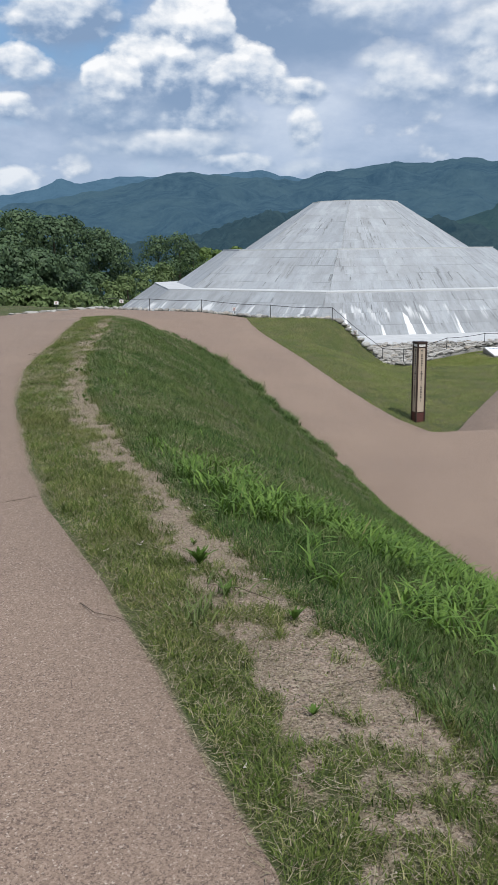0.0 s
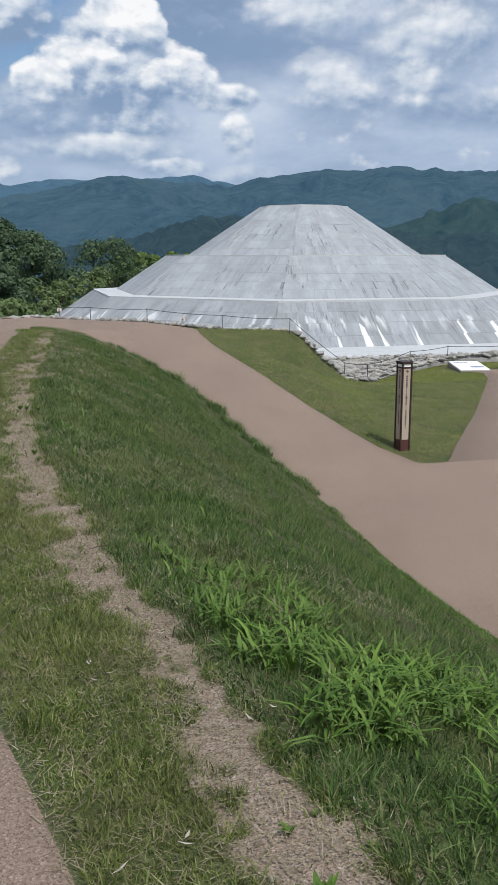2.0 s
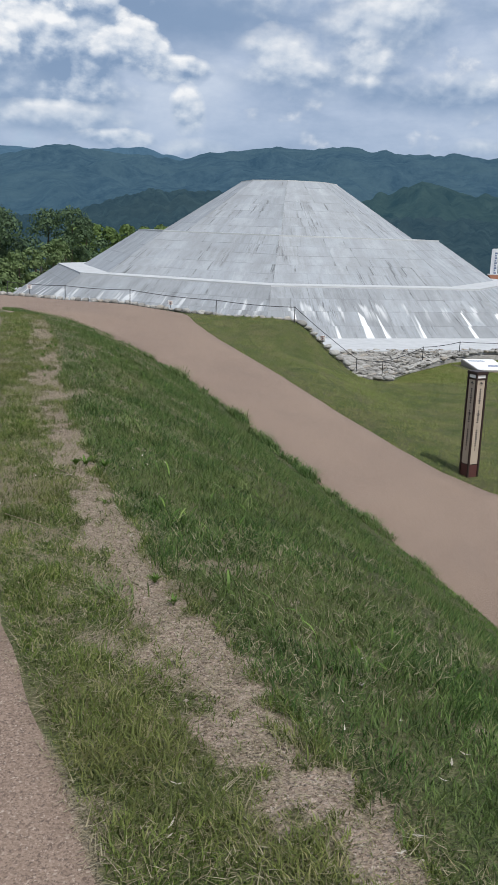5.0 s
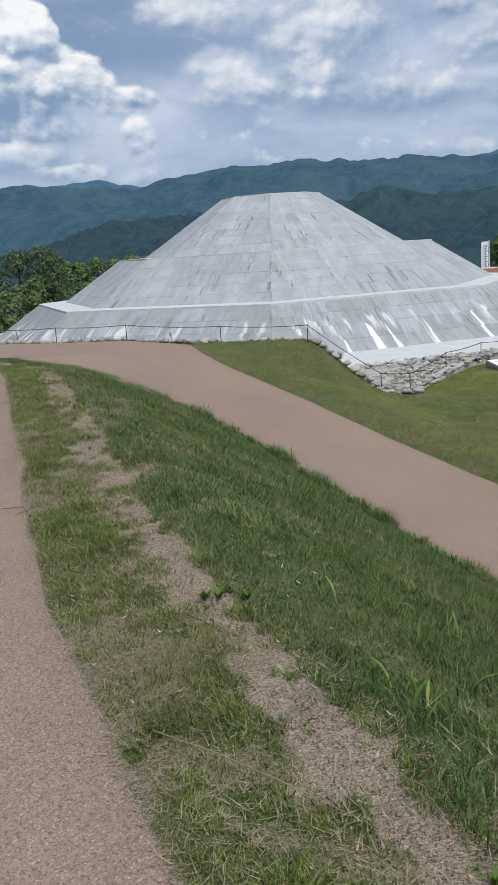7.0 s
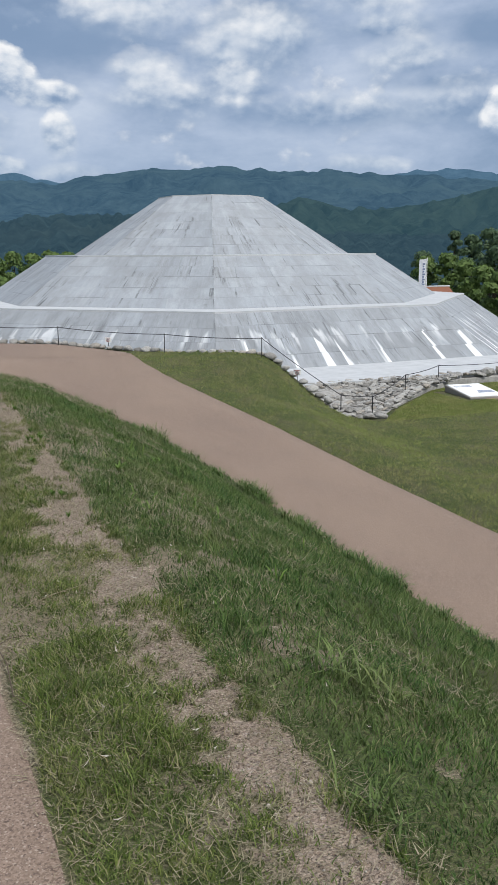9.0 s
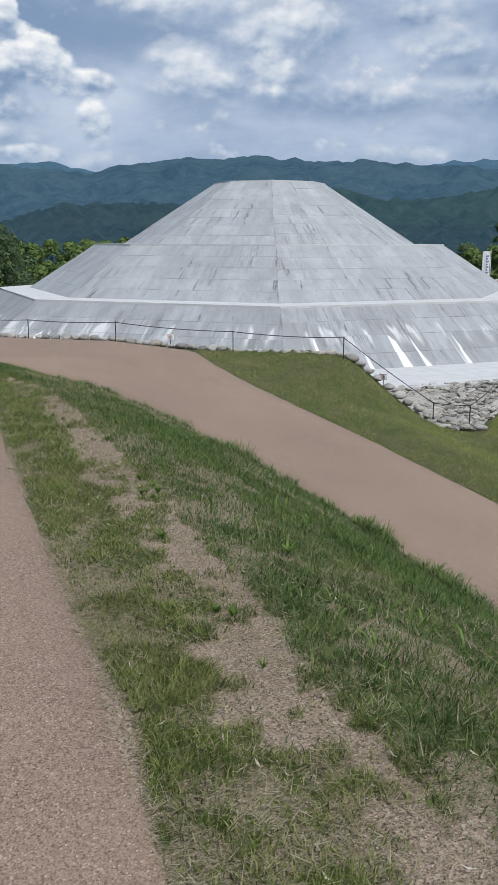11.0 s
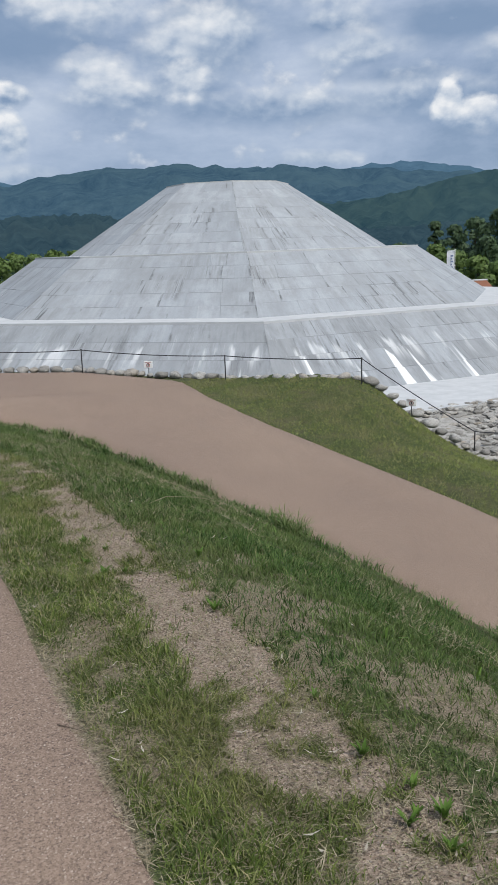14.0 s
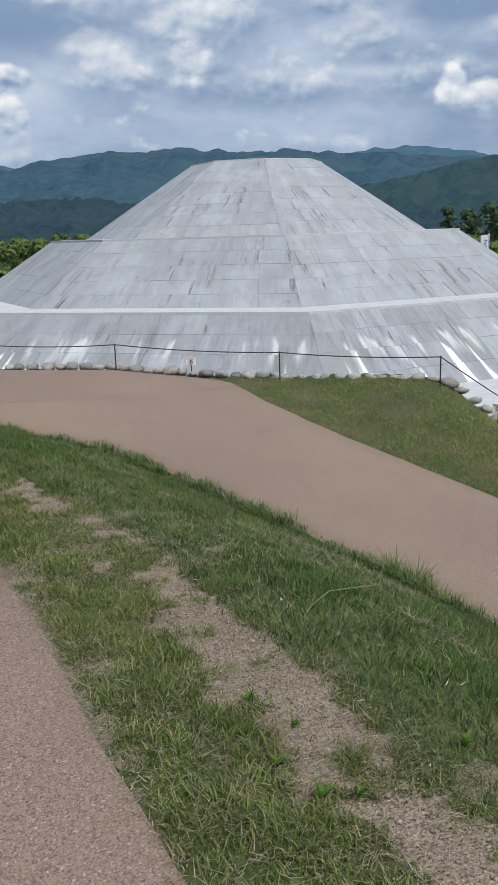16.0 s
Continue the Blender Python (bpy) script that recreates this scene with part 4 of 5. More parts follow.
def notice(x, y, z, turn, tall):
    ob = tagged(new("warning_sign"), "small white warning board with a red mark beside the rope", "sign", "warning boards")
    ob.matrix_world = pose(x, y, z, 0, 0, turn)
    board = part("board", box(-0.085, -0.006, tall - 0.125, 0.085, 0.006, tall, 0.003), M_WHITE, ob)
    part("stake", tube([(0, 0.012, -0.15), (0, 0.012, tall - 0.02)], 0.008), M_STEEL, ob)
    bm = tube([(0.034 * math.cos(a), -0.009, tall - 0.072 + 0.034 * math.sin(a)) for a in np.linspace(0, 6.2, 20)], 0.006, 5)
    part("mark", bm, M_RED, board)
    part("figure", box(-0.009, -0.010, tall - 0.092, 0.009, -0.006, tall - 0.05), M_INK, board)
    part("mark", box(-0.065, -0.009, tall - 0.022, 0.065, -0.006, tall - 0.012), M_RED, board)
    return ob


notice(4.38, 31.16, float(height(4.2, 30.9)) - 0.02, -42, 0.30)
notice(7.66, 27.32, float(height(7.66, 27.32)) - 0.02, -42, 0.33)
notice(0.55, 34.35, -0.78, -30, 0.42)
notice(-1.9, 35.2, -0.78, -10, 0.36)

# ---- guide post ----
post = tagged(new("guide_post"), "square dark brown guide post with cream lettered panels", "signpost")
post.matrix_world = pose(6.05, 16.87, -2.0, 0, 0, 10)
half = 0.090
for sx, sy in ((-1, -1), (1, -1), (1, 1), (-1, 1)):
    part("corner_bar", box(sx * half - 0.014, sy * half - 0.014, 0.0, sx * half + 0.014, sy * half + 0.014, 1.60, 0.003), M_BROWN, post)
part("base", box(-half, -half, 0.0, half, half, 0.235, 0.002), M_MAROON, post, "maroon metal base")
core = part("core", box(-half + 0.012, -half + 0.012, 0.235, half - 0.012, half - 0.012, 1.56), M_BROWN, post)
part("cap", box(-half - 0.022, -half - 0.022, 1.60, half + 0.022, half + 0.022, 1.645, 0.008), M_BROWN, post)
part("collar", box(-half - 0.008, -half - 0.008, 1.525, half + 0.008, half + 0.008, 1.545, 0.002), M_BROWN, post)
for turn in range(4):
    m = Matrix.Rotation(turn * math.pi / 2, 4, "Z")

    def face_box(x0, z0, x1, z1, depth, thick=0.006):
        bm = box(x0, -half - depth, z0, x1, -half - depth + thick, z1)
        bm.transform(m)
        return bm

    panel = part("panel", face_box(-half + 0.018, 0.25, half - 0.018, 1.52, 0.0), M_CREAM, post, "cream panel with dark lettering")
    part("lamp_window", face_box(-half + 0.018, 1.55, half - 0.018, 1.595, 0.0), M_WHITE, post)
    # rows of small characters that cannot be read, and arrows
    zc = 1.40
    for run in (7, 6, 8):
        for i in range(run):
            wch = rr.uniform(0.026, 0.036)
            part("lettering", face_box(-wch / 2, zc - 0.026, wch / 2, zc - rr.uniform(0.002, 0.008), 0.002, 0.003), M_INK, panel)
            zc -= 0.034
        part("lettering", face_box(-0.004, zc - 0.06, 0.004, zc - 0.02, 0.002, 0.003), M_INK, panel)
        zc -= 0.085
    for az_, s in ((1.445, 1), (0.99, -1)):
        part("arrow", face_box(-0.006, az_ - 0.01, 0.006, az_ + 0.045, 0.002, 0.003), M_INK, panel)
        for side in (-1, 1):
            bm = box(-0.022, -half - 0.002, -0.005, 0.022, -half + 0.001, 0.005)
            bm.transform(m @ Matrix.Translation((side * 0.014, 0, az_ + 0.032)) @ Matrix.Rotation(side * 0.8, 4, "Y"))
            part("arrow", bm, M_INK, panel)

# ---- low information board ----
board = tagged(new("information_board"), "low slanted white information board on a grey plinth in the lawn", "sign")
board.matrix_world = pose(12.68, 27.42, -2.02, 0, 0, -8) @ Matrix.Diagonal((0.88, 0.95, 0.8, 1))
bm = bmesh.new()
pts = [(-0.55, -0.65, 0), (0.55, -0.65, 0), (0.55, 0.70, 0), (-0.55, 0.70, 0), (-0.55, -0.65, 0.06), (0.55, -0.65, 0.06), (0.55, 0.70, 0.22), (-0.55, 0.70, 0.22)]
vs = [bm.verts.new(q) for q in pts]
for f in ((3, 2, 1, 0), (4, 5, 6, 7), (0, 1, 5, 4), (1, 2, 6, 5), (2, 3, 7, 6), (3, 0, 4, 7)):
    bm.faces.new([vs[i] for i in f])
bmesh.ops.bevel(bm, geom=bm.edges[:], offset=0.01, segments=1, affect="EDGES")
part("plinth", bm, M_CONCRETE, board, "grey concrete plinth")
tilt = Matrix.Translation((0, 0.02, 0.142)) @ Matrix.Rotation(math.atan2(0.16, 1.35), 4, "X")


def on_board(x0, y0, x1, y1, z0, z1):
    bm = box(x0, y0, z0, x1, y1, z1)
    bm.transform(tilt)
    return bm


sheet = part("panel", on_board(-0.52, -0.64, 0.52, 0.64, 0.0, 0.02), M_WHITE, board, "white printed panel")
for i in range(4):
    part("print", on_board(-0.05 + 0.02 * i, -0.30 + 0.06 * i, 0.45, -0.265 + 0.06 * i, 0.021, 0.024), M_GREYINK, sheet)
for i in range(2):
    part("print", on_board(-0.42, 0.42 - 0.09 * i, 0.1, 0.46 - 0.09 * i, 0.021, 0.024), M_GREYINK, sheet)

# ---- banner and kiosk behind the mound ----
flag = tagged(new("banner"), "tall white cloth banner with dark print on a slim pole", "banner")
fx, fy = 25.9, 48.6
flag.location = (fx, fy, float(height(fx, fy)))
gz = flag.location.z
part("pole", tube([(0, 0, 0), (0, 0, 1.15 - gz)], 0.016, 8), M_WHITE, flag)
part("arm", tube([(0, 0, 1.08 - gz), (-0.52, -0.1, 1.06 - gz)], 0.01, 6), M_WHITE, flag)
bm = bmesh.new()
cols = []
for i in range(8):
    u = i / 7
    cols.append([bm.verts.new((-0.50 * u - 0.03, -0.1 * u + 0.03 * math.sin(u * 7 + v * 2), 1.06 - gz - 1.75 * v + 0.02 * math.sin(5 * u))) for v in np.linspace(0, 1, 16)])
for p, q in zip(cols, cols[1:]):
    for j in range(15):
        bm.faces.new((p[j], q[j], q[j + 1], p[j + 1]))
bmesh.ops.solidify(bm, geom=bm.faces[:], thickness=0.004)
cloth = part("cloth", bm, M_CLOTH, flag)
for i in range(9):
    part("print", box(-0.34, -0.125, 0.80 - gz - 0.13 * i, -0.20 - 0.05 * (i % 2), -0.110, 0.88 - gz - 0.13 * i), M_GREYINK, cloth)

kiosk = tagged(new("kiosk"), "small kiosk with a rust-brown roof behind the mound", "building")
kx, ky = 23.9, 45.0
kiosk.location = (kx, ky, float(height(kx, ky)))
kz = -0.12 - kiosk.location.z
part("wall", box(-0.6, -0.45, 0, 0.6, 0.45, kz - 0.35), M_CREAM, kiosk)
bm = bmesh.new()
roof = [bm.verts.new(q) for q in ((-0.75, -0.6, kz - 0.45), (0.75, -0.6, kz - 0.45), (0.75, 0.6, kz - 0.45), (-0.75, 0.6, kz - 0.45), (-0.75, 0, kz - 0.02), (0.75, 0, kz - 0.02))]
for f in ((0, 1, 5, 4), (2, 3, 4, 5), (0, 4, 3), (1, 2, 5), (0, 3, 2, 1)):
    bm.faces.new([roof[i] for i in f])
part("roof", bm, M_TILE, kiosk, "rust-brown roof")
part("ridge_cap", tube([(-0.8, 0, kz - 0.02), (0.8, 0, kz - 0.02)], 0.04, 6), M_LEDGE, kiosk)


# ---- trees and bushes beyond the hill top ----
def leaves(centres, radii, count, size, seed, droop=0.0):
    """Many small leaf sprays gathered in uneven clumps."""
    r = np.random.RandomState(seed)
    pick = r.randint(0, len(centres), count)
    way_ = r.normal(0, 1, (count, 3))
    way_ /= np.linalg.norm(way_, axis=1)[:, None]
    way_[:, 2] = np.where(way_[:, 2] < -0.35, -way_[:, 2], way_[:, 2])
    shell = r.uniform(0.62, 1.06, count)[:, None]
    at = centres[pick] + way_ * radii[pick][:, None] * shell * np.array([1, 1, 0.78])
    s = size * r.uniform(0.55, 1.4, count)[:, None]
    t1 = np.cross(way_, r.normal(0, 1, (count, 3)))
    t1 /= np.linalg.norm(t1, axis=1)[:, None]
    t1[:, 2] -= droop
    t2 = np.cross(way_ + 0.45 * r.normal(0, 1, (count, 3)), t1)
    t2 /= np.linalg.norm(t2, axis=1)[:, None]
    v = np.stack([at - t1 * s, at + t2 * s * 0.75, at + t1 * s, at - t2 * s * 0.75], 1).reshape(-1, 3)
    k = np.arange(count) * 4
    tris = np.concatenate([np.stack([k, k + 1, k + 2], 1), np.stack([k, k + 2, k + 3], 1)])
    return v, tris


def tree(x, y, top, spread, mat, seed, label, category="tree", size=0.11, count=9000, slim=1.0, name="tree", low=0.25):
    base = float(height(x, y))
    tall = max(top - base, 1.5)
    r = random.Random(seed)
    ob = tagged(new(name), label, category)
    ob.location = (x, y, base - 0.1)
    trunk_top = Vector((r.uniform(-0.4, 0.4), r.uniform(-0.4, 0.4), tall * 0.72))
    rad = 0.022 * tall + 0.05
    part("trunk", tube([(0, 0, 0), trunk_top * 0.35 + Vector((r.uniform(-0.2, 0.2), 0, 0)), trunk_top * 0.7, trunk_top], [rad, rad * 0.8, rad * 0.5, rad * 0.2], 8), M_BARK, ob)
    n = 26
    centres, radii = [], []
    for i in range(n):
        f = low + (1 - low) * (i + 0.5) / n
        belt = spread * math.sin(math.pi * min(1, (f - low) / (1 - low) * 0.80 + 0.20)) ** 0.7 * slim
        a = i * 2.4 + r.uniform(-0.5, 0.5)
        rho = belt * r.uniform(0.35, 0.85)
        cr = spread * r.uniform(0.26, 0.42)
        z = min(tall * f, tall - cr * 0.7)
        centres.append((rho * math.cos(a), rho * math.sin(a), z))
        radii.append(cr)
        if i % 4 == 0:
            start = trunk_top * min(f * 0.8, 0.85)
            part("limb", tube([start, start.lerp(Vector(centres[-1]), 0.6) + Vector((0, 0, 0.2)), centres[-1]], [rad * 0.4, rad * 0.25, rad * 0.08], 6), M_BARK, ob)
    v, tr_ = leaves(np.array(centres), np.array(radii), count, size, seed)
    crown = new("crown", bulk("crown", v, tr_, mat))
    crown.parent = ob
    return ob


def polar(az, d, x0=0.0, y0=0.0):
    return x0 + d * math.sin(radians(az)), y0 + d * math.cos(radians(az))


DARK = "dark green broadleaf tree with a dense rounded crown"
n_ = 0
for az, d, el, spread in ((-9.5, 62, 2.9, 4.6), (-7.0, 66, 2.6, 4.4), (-5.0, 70, 2.45, 4.2), (-3.4, 66, 2.1, 4.0), (-2.0, 72, 2.1, 4.2), (-0.6, 74, 1.35, 3.8), (0.5, 76, 0.8, 3.4), (3.2, 92, 0.85, 3.8), (4.6, 92, 1.0, 3.9), (5.4, 95, 0.5, 3.2), (-6.2, 54, 0.6, 3.4), (-4.0, 56, 0.2, 3.2), (-2.3, 58, -0.3, 3.0), (-8.4, 52, 0.9, 3.6), (-12, 58, 2.6, 4.5), (-15, 60, 2.4, 4.5)):
    n_ += 1
    x, y = polar(az, d)
    tree(x, y, EYE + d * math.tan(radians(el)), spread, M_LEAF_DARK, 100 + n_, DARK, count=14500 if d < 80 else 8000, low=0.12)
# low wide shrubs added in place of an open green meadow slope
for az, d, el, spread in ((0.4, 62, -1.75, 2.0), (1.3, 64, -1.45, 2.0), (2.2, 66, -1.25, 2.1), (3.0, 68, -1.0, 2.0), (3.7, 70, -0.7, 1.9)):
    n_ += 1
    x, y = polar(az, d)
    tree(x, y, EYE + d * math.tan(radians(el)), spread, M_LEAF_BUSH, 100 + n_, "low bright green shrub standing in for the meadow slope behind the mound", "shrub", 0.10, 4200, 1.3, "shrub", 0.1)
for az, d, el, spread in ((-7.2, 43, -2.3, 1.5), (-6.1, 44, -2.1, 1.4), (-5.2, 45, -2.2, 1.5), (-4.1, 44, -2.0, 1.6), (-3.2, 46, -2.3, 1.4), (-2.3, 45, -2.45, 1.5), (-1.4, 47, -2.4, 1.4), (-0.5, 48, -2.7, 1.3), (0.3, 50, -2.6, 1.3), (-8.3, 42, -2.2, 1.5)):
    n_ += 1
    x, y = polar(az, d)
    tree(x, y, EYE + d * math.tan(radians(el)), spread, M_LEAF_BUSH, 100 + n_, "leafy green shrub on the slope below the path", "shrub", 0.10, 4200, 1.2, "shrub", 0.15)
for az, d, el, spread in ((6.3, 120, 0.0, 3.6), (7.4, 125, 0.12, 3.6), (8.4, 118, -0.05, 3.4), (9.6, 125, 0.15, 3.8), (10.8, 118, 0.05, 3.6), (11.9, 128, 0.2, 3.8), (13.0, 120, 0.1, 3.6), (14.2, 126, 0.3, 3.8), (15.4, 122, 0.25, 3.6), (6.8, 96, -1.2, 3.2), (8.6, 98, -1.3, 3.2), (10.3, 96, -1.2, 3.2), (5.6, 98, -0.9, 3.0)):
    n_ += 1
    x, y = polar(az, d, -1.1, 13.2)
    tree(x, y, EYE + d * math.tan(radians(el)), spread, M_LEAF_BAMBOO, 100 + n_, "feathery yellow-green bamboo clump", "bamboo", 0.20, 5500, 1.0, "bamboo", 0.15)
for az, d, el, spread, mat in ((36.0, 150, 0.0, 3.6, M_LEAF_DARK), (38.1, 130, 1.25, 2.2, M_LEAF_DARK), (39.3, 120, 1.0, 3.4, M_LEAF_DARK), (40.6, 112, 1.4, 3.8, M_LEAF_DARK), (42.0, 108, 1.8, 4.0, M_LEAF_DARK), (43.4, 104, 2.2, 4.2, M_LEAF_DARK), (45.0, 100, 2.6, 4.4, M_LEAF_DARK), (47.0, 100, 2.8, 4.4, M_LEAF_DARK), (49.5, 98, 2.8, 4.4, M_LEAF_DARK),
                             (36.8, 100, -0.3, 2.8, M_LEAF_BAMBOO), (38.2, 98, -0.1, 2.8, M_LEAF_BAMBOO), (39.4, 92, -0.5, 2.8, M_LEAF_BAMBOO), (40.6, 88, -0.9, 2.8, M_LEAF_BAMBOO), (42.0, 84, -1.2, 2.8, M_LEAF_BAMBOO), (43.5, 82, -1.0, 2.8, M_LEAF_BAMBOO), (41.2, 98, 0.3, 3.0, M_LEAF_DARK), (43.0, 94, 0.6, 3.0, M_LEAF_DARK)):
    n_ += 1
    x, y = polar(az, d, -1.3, 15.5)
    bam = mat is M_LEAF_BAMBOO
    tree(x, y, EYE + d * math.tan(radians(el)), spread, mat, 100 + n_, "feathery yellow-green bamboo clump" if bam else DARK, "bamboo" if bam else "tree", 0.19, 6500, 1.0, "bamboo" if bam else "tree", 0.12)

# ---- grass, straw and pebbles ----
def blades(x, y, tall, wide, lean, seed, simple=False, sink=0.004):
    """Bent tapering blades, one island each."""
    r = np.random.RandomState(seed)
    n = len(x)
    z = surface(x, y) - sink
    a = 9.0 * patches(x, y, 0.3, 80) + r.normal(0, 1.9, n)
    f = r.uniform(0, 2 * np.pi, n)
    fx_, fy_ = np.cos(f), np.sin(f)
    dx, dy = np.cos(a) * lean * tall, np.sin(a) * lean * tall
    base = np.stack([x, y, z], 1)
    side = np.stack([fx_, fy_, np.zeros(n)], 1) * (wide / 2)[:, None]
    rise = np.sqrt(np.maximum(1 - lean ** 2, 0.03)) * tall
    tip = base + np.stack([dx, dy, rise], 1)
    if simple:
        v = np.stack([base - side, base + side, tip], 1).reshape(-1, 3)
        k = np.arange(n) * 3
        return v, np.stack([k, k + 1, k + 2], 1)
    mid = base + np.stack([dx * 0.32, dy * 0.32, rise * 0.62], 1)
    v = np.stack([base - side, base + side, mid + side * 0.8, mid - side * 0.8, tip], 1).reshape(-1, 3)
    k = np.arange(n) * 5
    return v, np.concatenate([np.stack([k, k + 1, k + 2], 1), np.stack([k, k + 2, k + 3], 1), np.stack([k + 3, k + 2, k + 4], 1)])


def strew(n, x0, x1, y0, y1, seed):
    r = np.random.RandomState(seed)
    y = y0 + (y1 - y0) * r.uniform(0, 1, n)
    lo, hi = x0(y), x1(y)
    keep = r.uniform(0, 1, n) < (hi - lo) / np.maximum((hi - lo).max(), 0.01)
    y, lo, hi = y[keep], lo[keep], hi[keep]
    return lo + (hi - lo) * r.uniform(0, 1, len(y)), y, r


def sward(name, made, mat, label):
    return tagged(new(name, bulk(name, *made, mat)), label, "grass", kind="stuff")


def off(t, d):
    return lambda y: t(y) + d


# verge from the path's edge to the crest, thin where it is worn
x, y, r = strew(370000, off(ROAD_EDGE, 0.012), off(CREST, 0.03), 1.2, 24.5, 41)
open_ = bare(x, y)
keep = r.uniform(0, 1, len(x)) < np.clip(1.0 - 1.05 * open_, 0.06, 1) * np.interp(y, [1.2, 16, 24.5], [1.0, 0.9, 0.6])
x, y, open_ = x[keep], y[keep], open_[keep]
tall = (0.020 + 0.046 * patches(x, y, 0.14, 3)) * r.uniform(0.45, 1.5, len(x)) * (1 - 0.4 * open_) * np.clip((x - ROAD_EDGE(y)) / 0.10 + 0.35, 0.35, 1)
sward("grass", blades(x, y, tall, r.uniform(0.0024, 0.0050, len(x)), r.uniform(0.45, 0.97, len(x)), 42), M_VERGE, "short patchy green and straw-coloured verge grass")

# upper bank
x, y, r = strew(300000, off(CREST, -0.02), lambda q: np.minimum(CREST(q) + 1.3, BANK_FOOT(q)), 1.2, 29.5, 45)
open_ = bare(x, y)
keep = r.uniform(0, 1, len(x)) < np.clip(1.05 - 1.1 * open_, 0.05, 1)
x, y = x[keep], y[keep]
mat_ = patches(x, y, 0.5, 7)
tall = (0.026 + 0.080 * mat_ * patches(x, y, 0.14, 8)) * r.uniform(0.5, 1.5, len(x)) * np.interp(y, [5, 8], [1.5, 1.0])
sward("grass", blades(x, y, tall, r.uniform(0.0026, 0.0058, len(x)), r.uniform(0.40, 0.97, len(x)), 46), M_BANK, "dense dark green grass on the upper bank")

# lower bank, farther from the walker
x, y, r = strew(215000, lambda q: np.minimum(CREST(q) + 1.25, BANK_FOOT(q)), off(BANK_FOOT, 0.012), 1.4, 29.9, 47)
tall = (0.040 + 0.095 * patches(x, y, 0.5, 9) * patches(x, y, 0.15, 10)) * r.uniform(0.6, 1.5, len(x)) * np.clip((BANK_FOOT(y) - x) / 0.8, 0.16, 1)
sward("grass", blades(x, y, tall, r.uniform(0.005, 0.009, len(x)), r.uniform(0.35, 0.97, len(x)), 48, True), M_BANK, "dense dark green grass on the lower bank")

# mown lawn beside the mound
x, y, r = strew(170000, off(ISLAND_LEFT, 0.01), table((15.85, 6.35), (17.8, 7.65), (20.6, 9.43), (25.3, 12.2), (25.4, 8.6), (26.4, 8.3), (28.1, 7.2), (30.2, 5.4), (30.4, 4.8)), 15.87, 30.35, 51)
tall = (0.025 + 0.035 * patches(x, y, 0.5, 12)) * r.uniform(0.6, 1.4, len(x))
sward("grass", blades(x, y, tall, r.uniform(0.006, 0.012, len(x)), r.uniform(0.45, 0.97, len(x)), 52, True), M_LAWN, "mown yellow-green lawn beside the mound")
x, y, r = strew(60000, table((25.3, 8.7), (26.5, 9.8), (28.5, 12.2), (29, 13.5)), table((25.3, 12.2), (26.5, 12.6), (27.2, 13.0), (29, 16.0)), 25.3, 28.95, 53)
keep = ~((x > 11.95) & (x < 13.25) & (y > 26.7) & (y < 28.25)) & ~((y < 27.2) & (x > ISLAND_RIGHT(y)))
x, y = x[keep], y[keep]
sward("grass", blades(x, y, r.uniform(0.02, 0.055, len(x)), r.uniform(0.008, 0.016, len(x)), r.uniform(0.2, 0.9, len(x)), 54, True), M_LAWN, "mown yellow-green lawn below the rubble")

# lush broad-bladed grass on the bank near the start: its reach from the crest
LUSH_Y, LUSH_IN, LUSH_OUT = (2.2, 2.9, 3.6, 4.6, 5.6, 6.6), (0.55, 0.40, 0.20, 0.12, 0.12, 0.3), (0.7, 1.2, 1.8, 2.3, 2.2, 1.0)
def arching(x, y, tall, wide, lean, seed):
    r = np.random.RandomState(seed)
    n = len(x)
    a = r.uniform(0, 2 * np.pi, n)
    hx, hy = np.cos(a), np.sin(a)
    base = np.stack([x, y, surface(x, y) - 0.01], 1)
    side = np.stack([-hy, hx, np.zeros(n)], 1)
    rows_v = []
    for f, wf in ((0, 0.5), (0.3, 0.9), (0.6, 1.0), (0.85, 0.6), (1.0, 0.0)):
        reach_ = lean * tall * f ** 1.7
        up_ = tall * (f - 0.52 * lean * f ** 3)
        c = base + np.stack([hx * reach_, hy * reach_, up_], 1)
        rows_v.append((c - side * (wide * wf / 2)[:, None], c + side * (wide * wf / 2)[:, None]))
    v = np.stack([q for pair in rows_v for q in pair], 1).reshape(-1, 3)
    k = np.arange(n) * 10
    tris = []
    for s in range(4):
        o = k + 2 * s
        tris += [np.stack([o, o + 1, o + 3], 1), np.stack([o, o + 3, o + 2], 1)]
    return v, np.concatenate(tris)


# short fresh grass along the foot of the bank near the forecourt
x, y, r = strew(15000, off(BANK_FOOT, -0.42), off(BANK_FOOT, 0.0), 4, 15.5, 48)
keep = r.uniform(0, 1, len(x)) < np.interp(y, [11, 15.5], [1.0, 0.1]) * np.clip((x - BANK_FOOT(y) + 0.42) / 0.25, 0, 1)
x, y = x[keep], y[keep]
sward("grass", blades(x, y, r.uniform(0.025, 0.065, len(x)), r.uniform(0.005, 0.009, len(x)), r.uniform(0.4, 0.95, len(x)), 68, True), M_LUSH, "short fresh green grass at the foot of the bank")

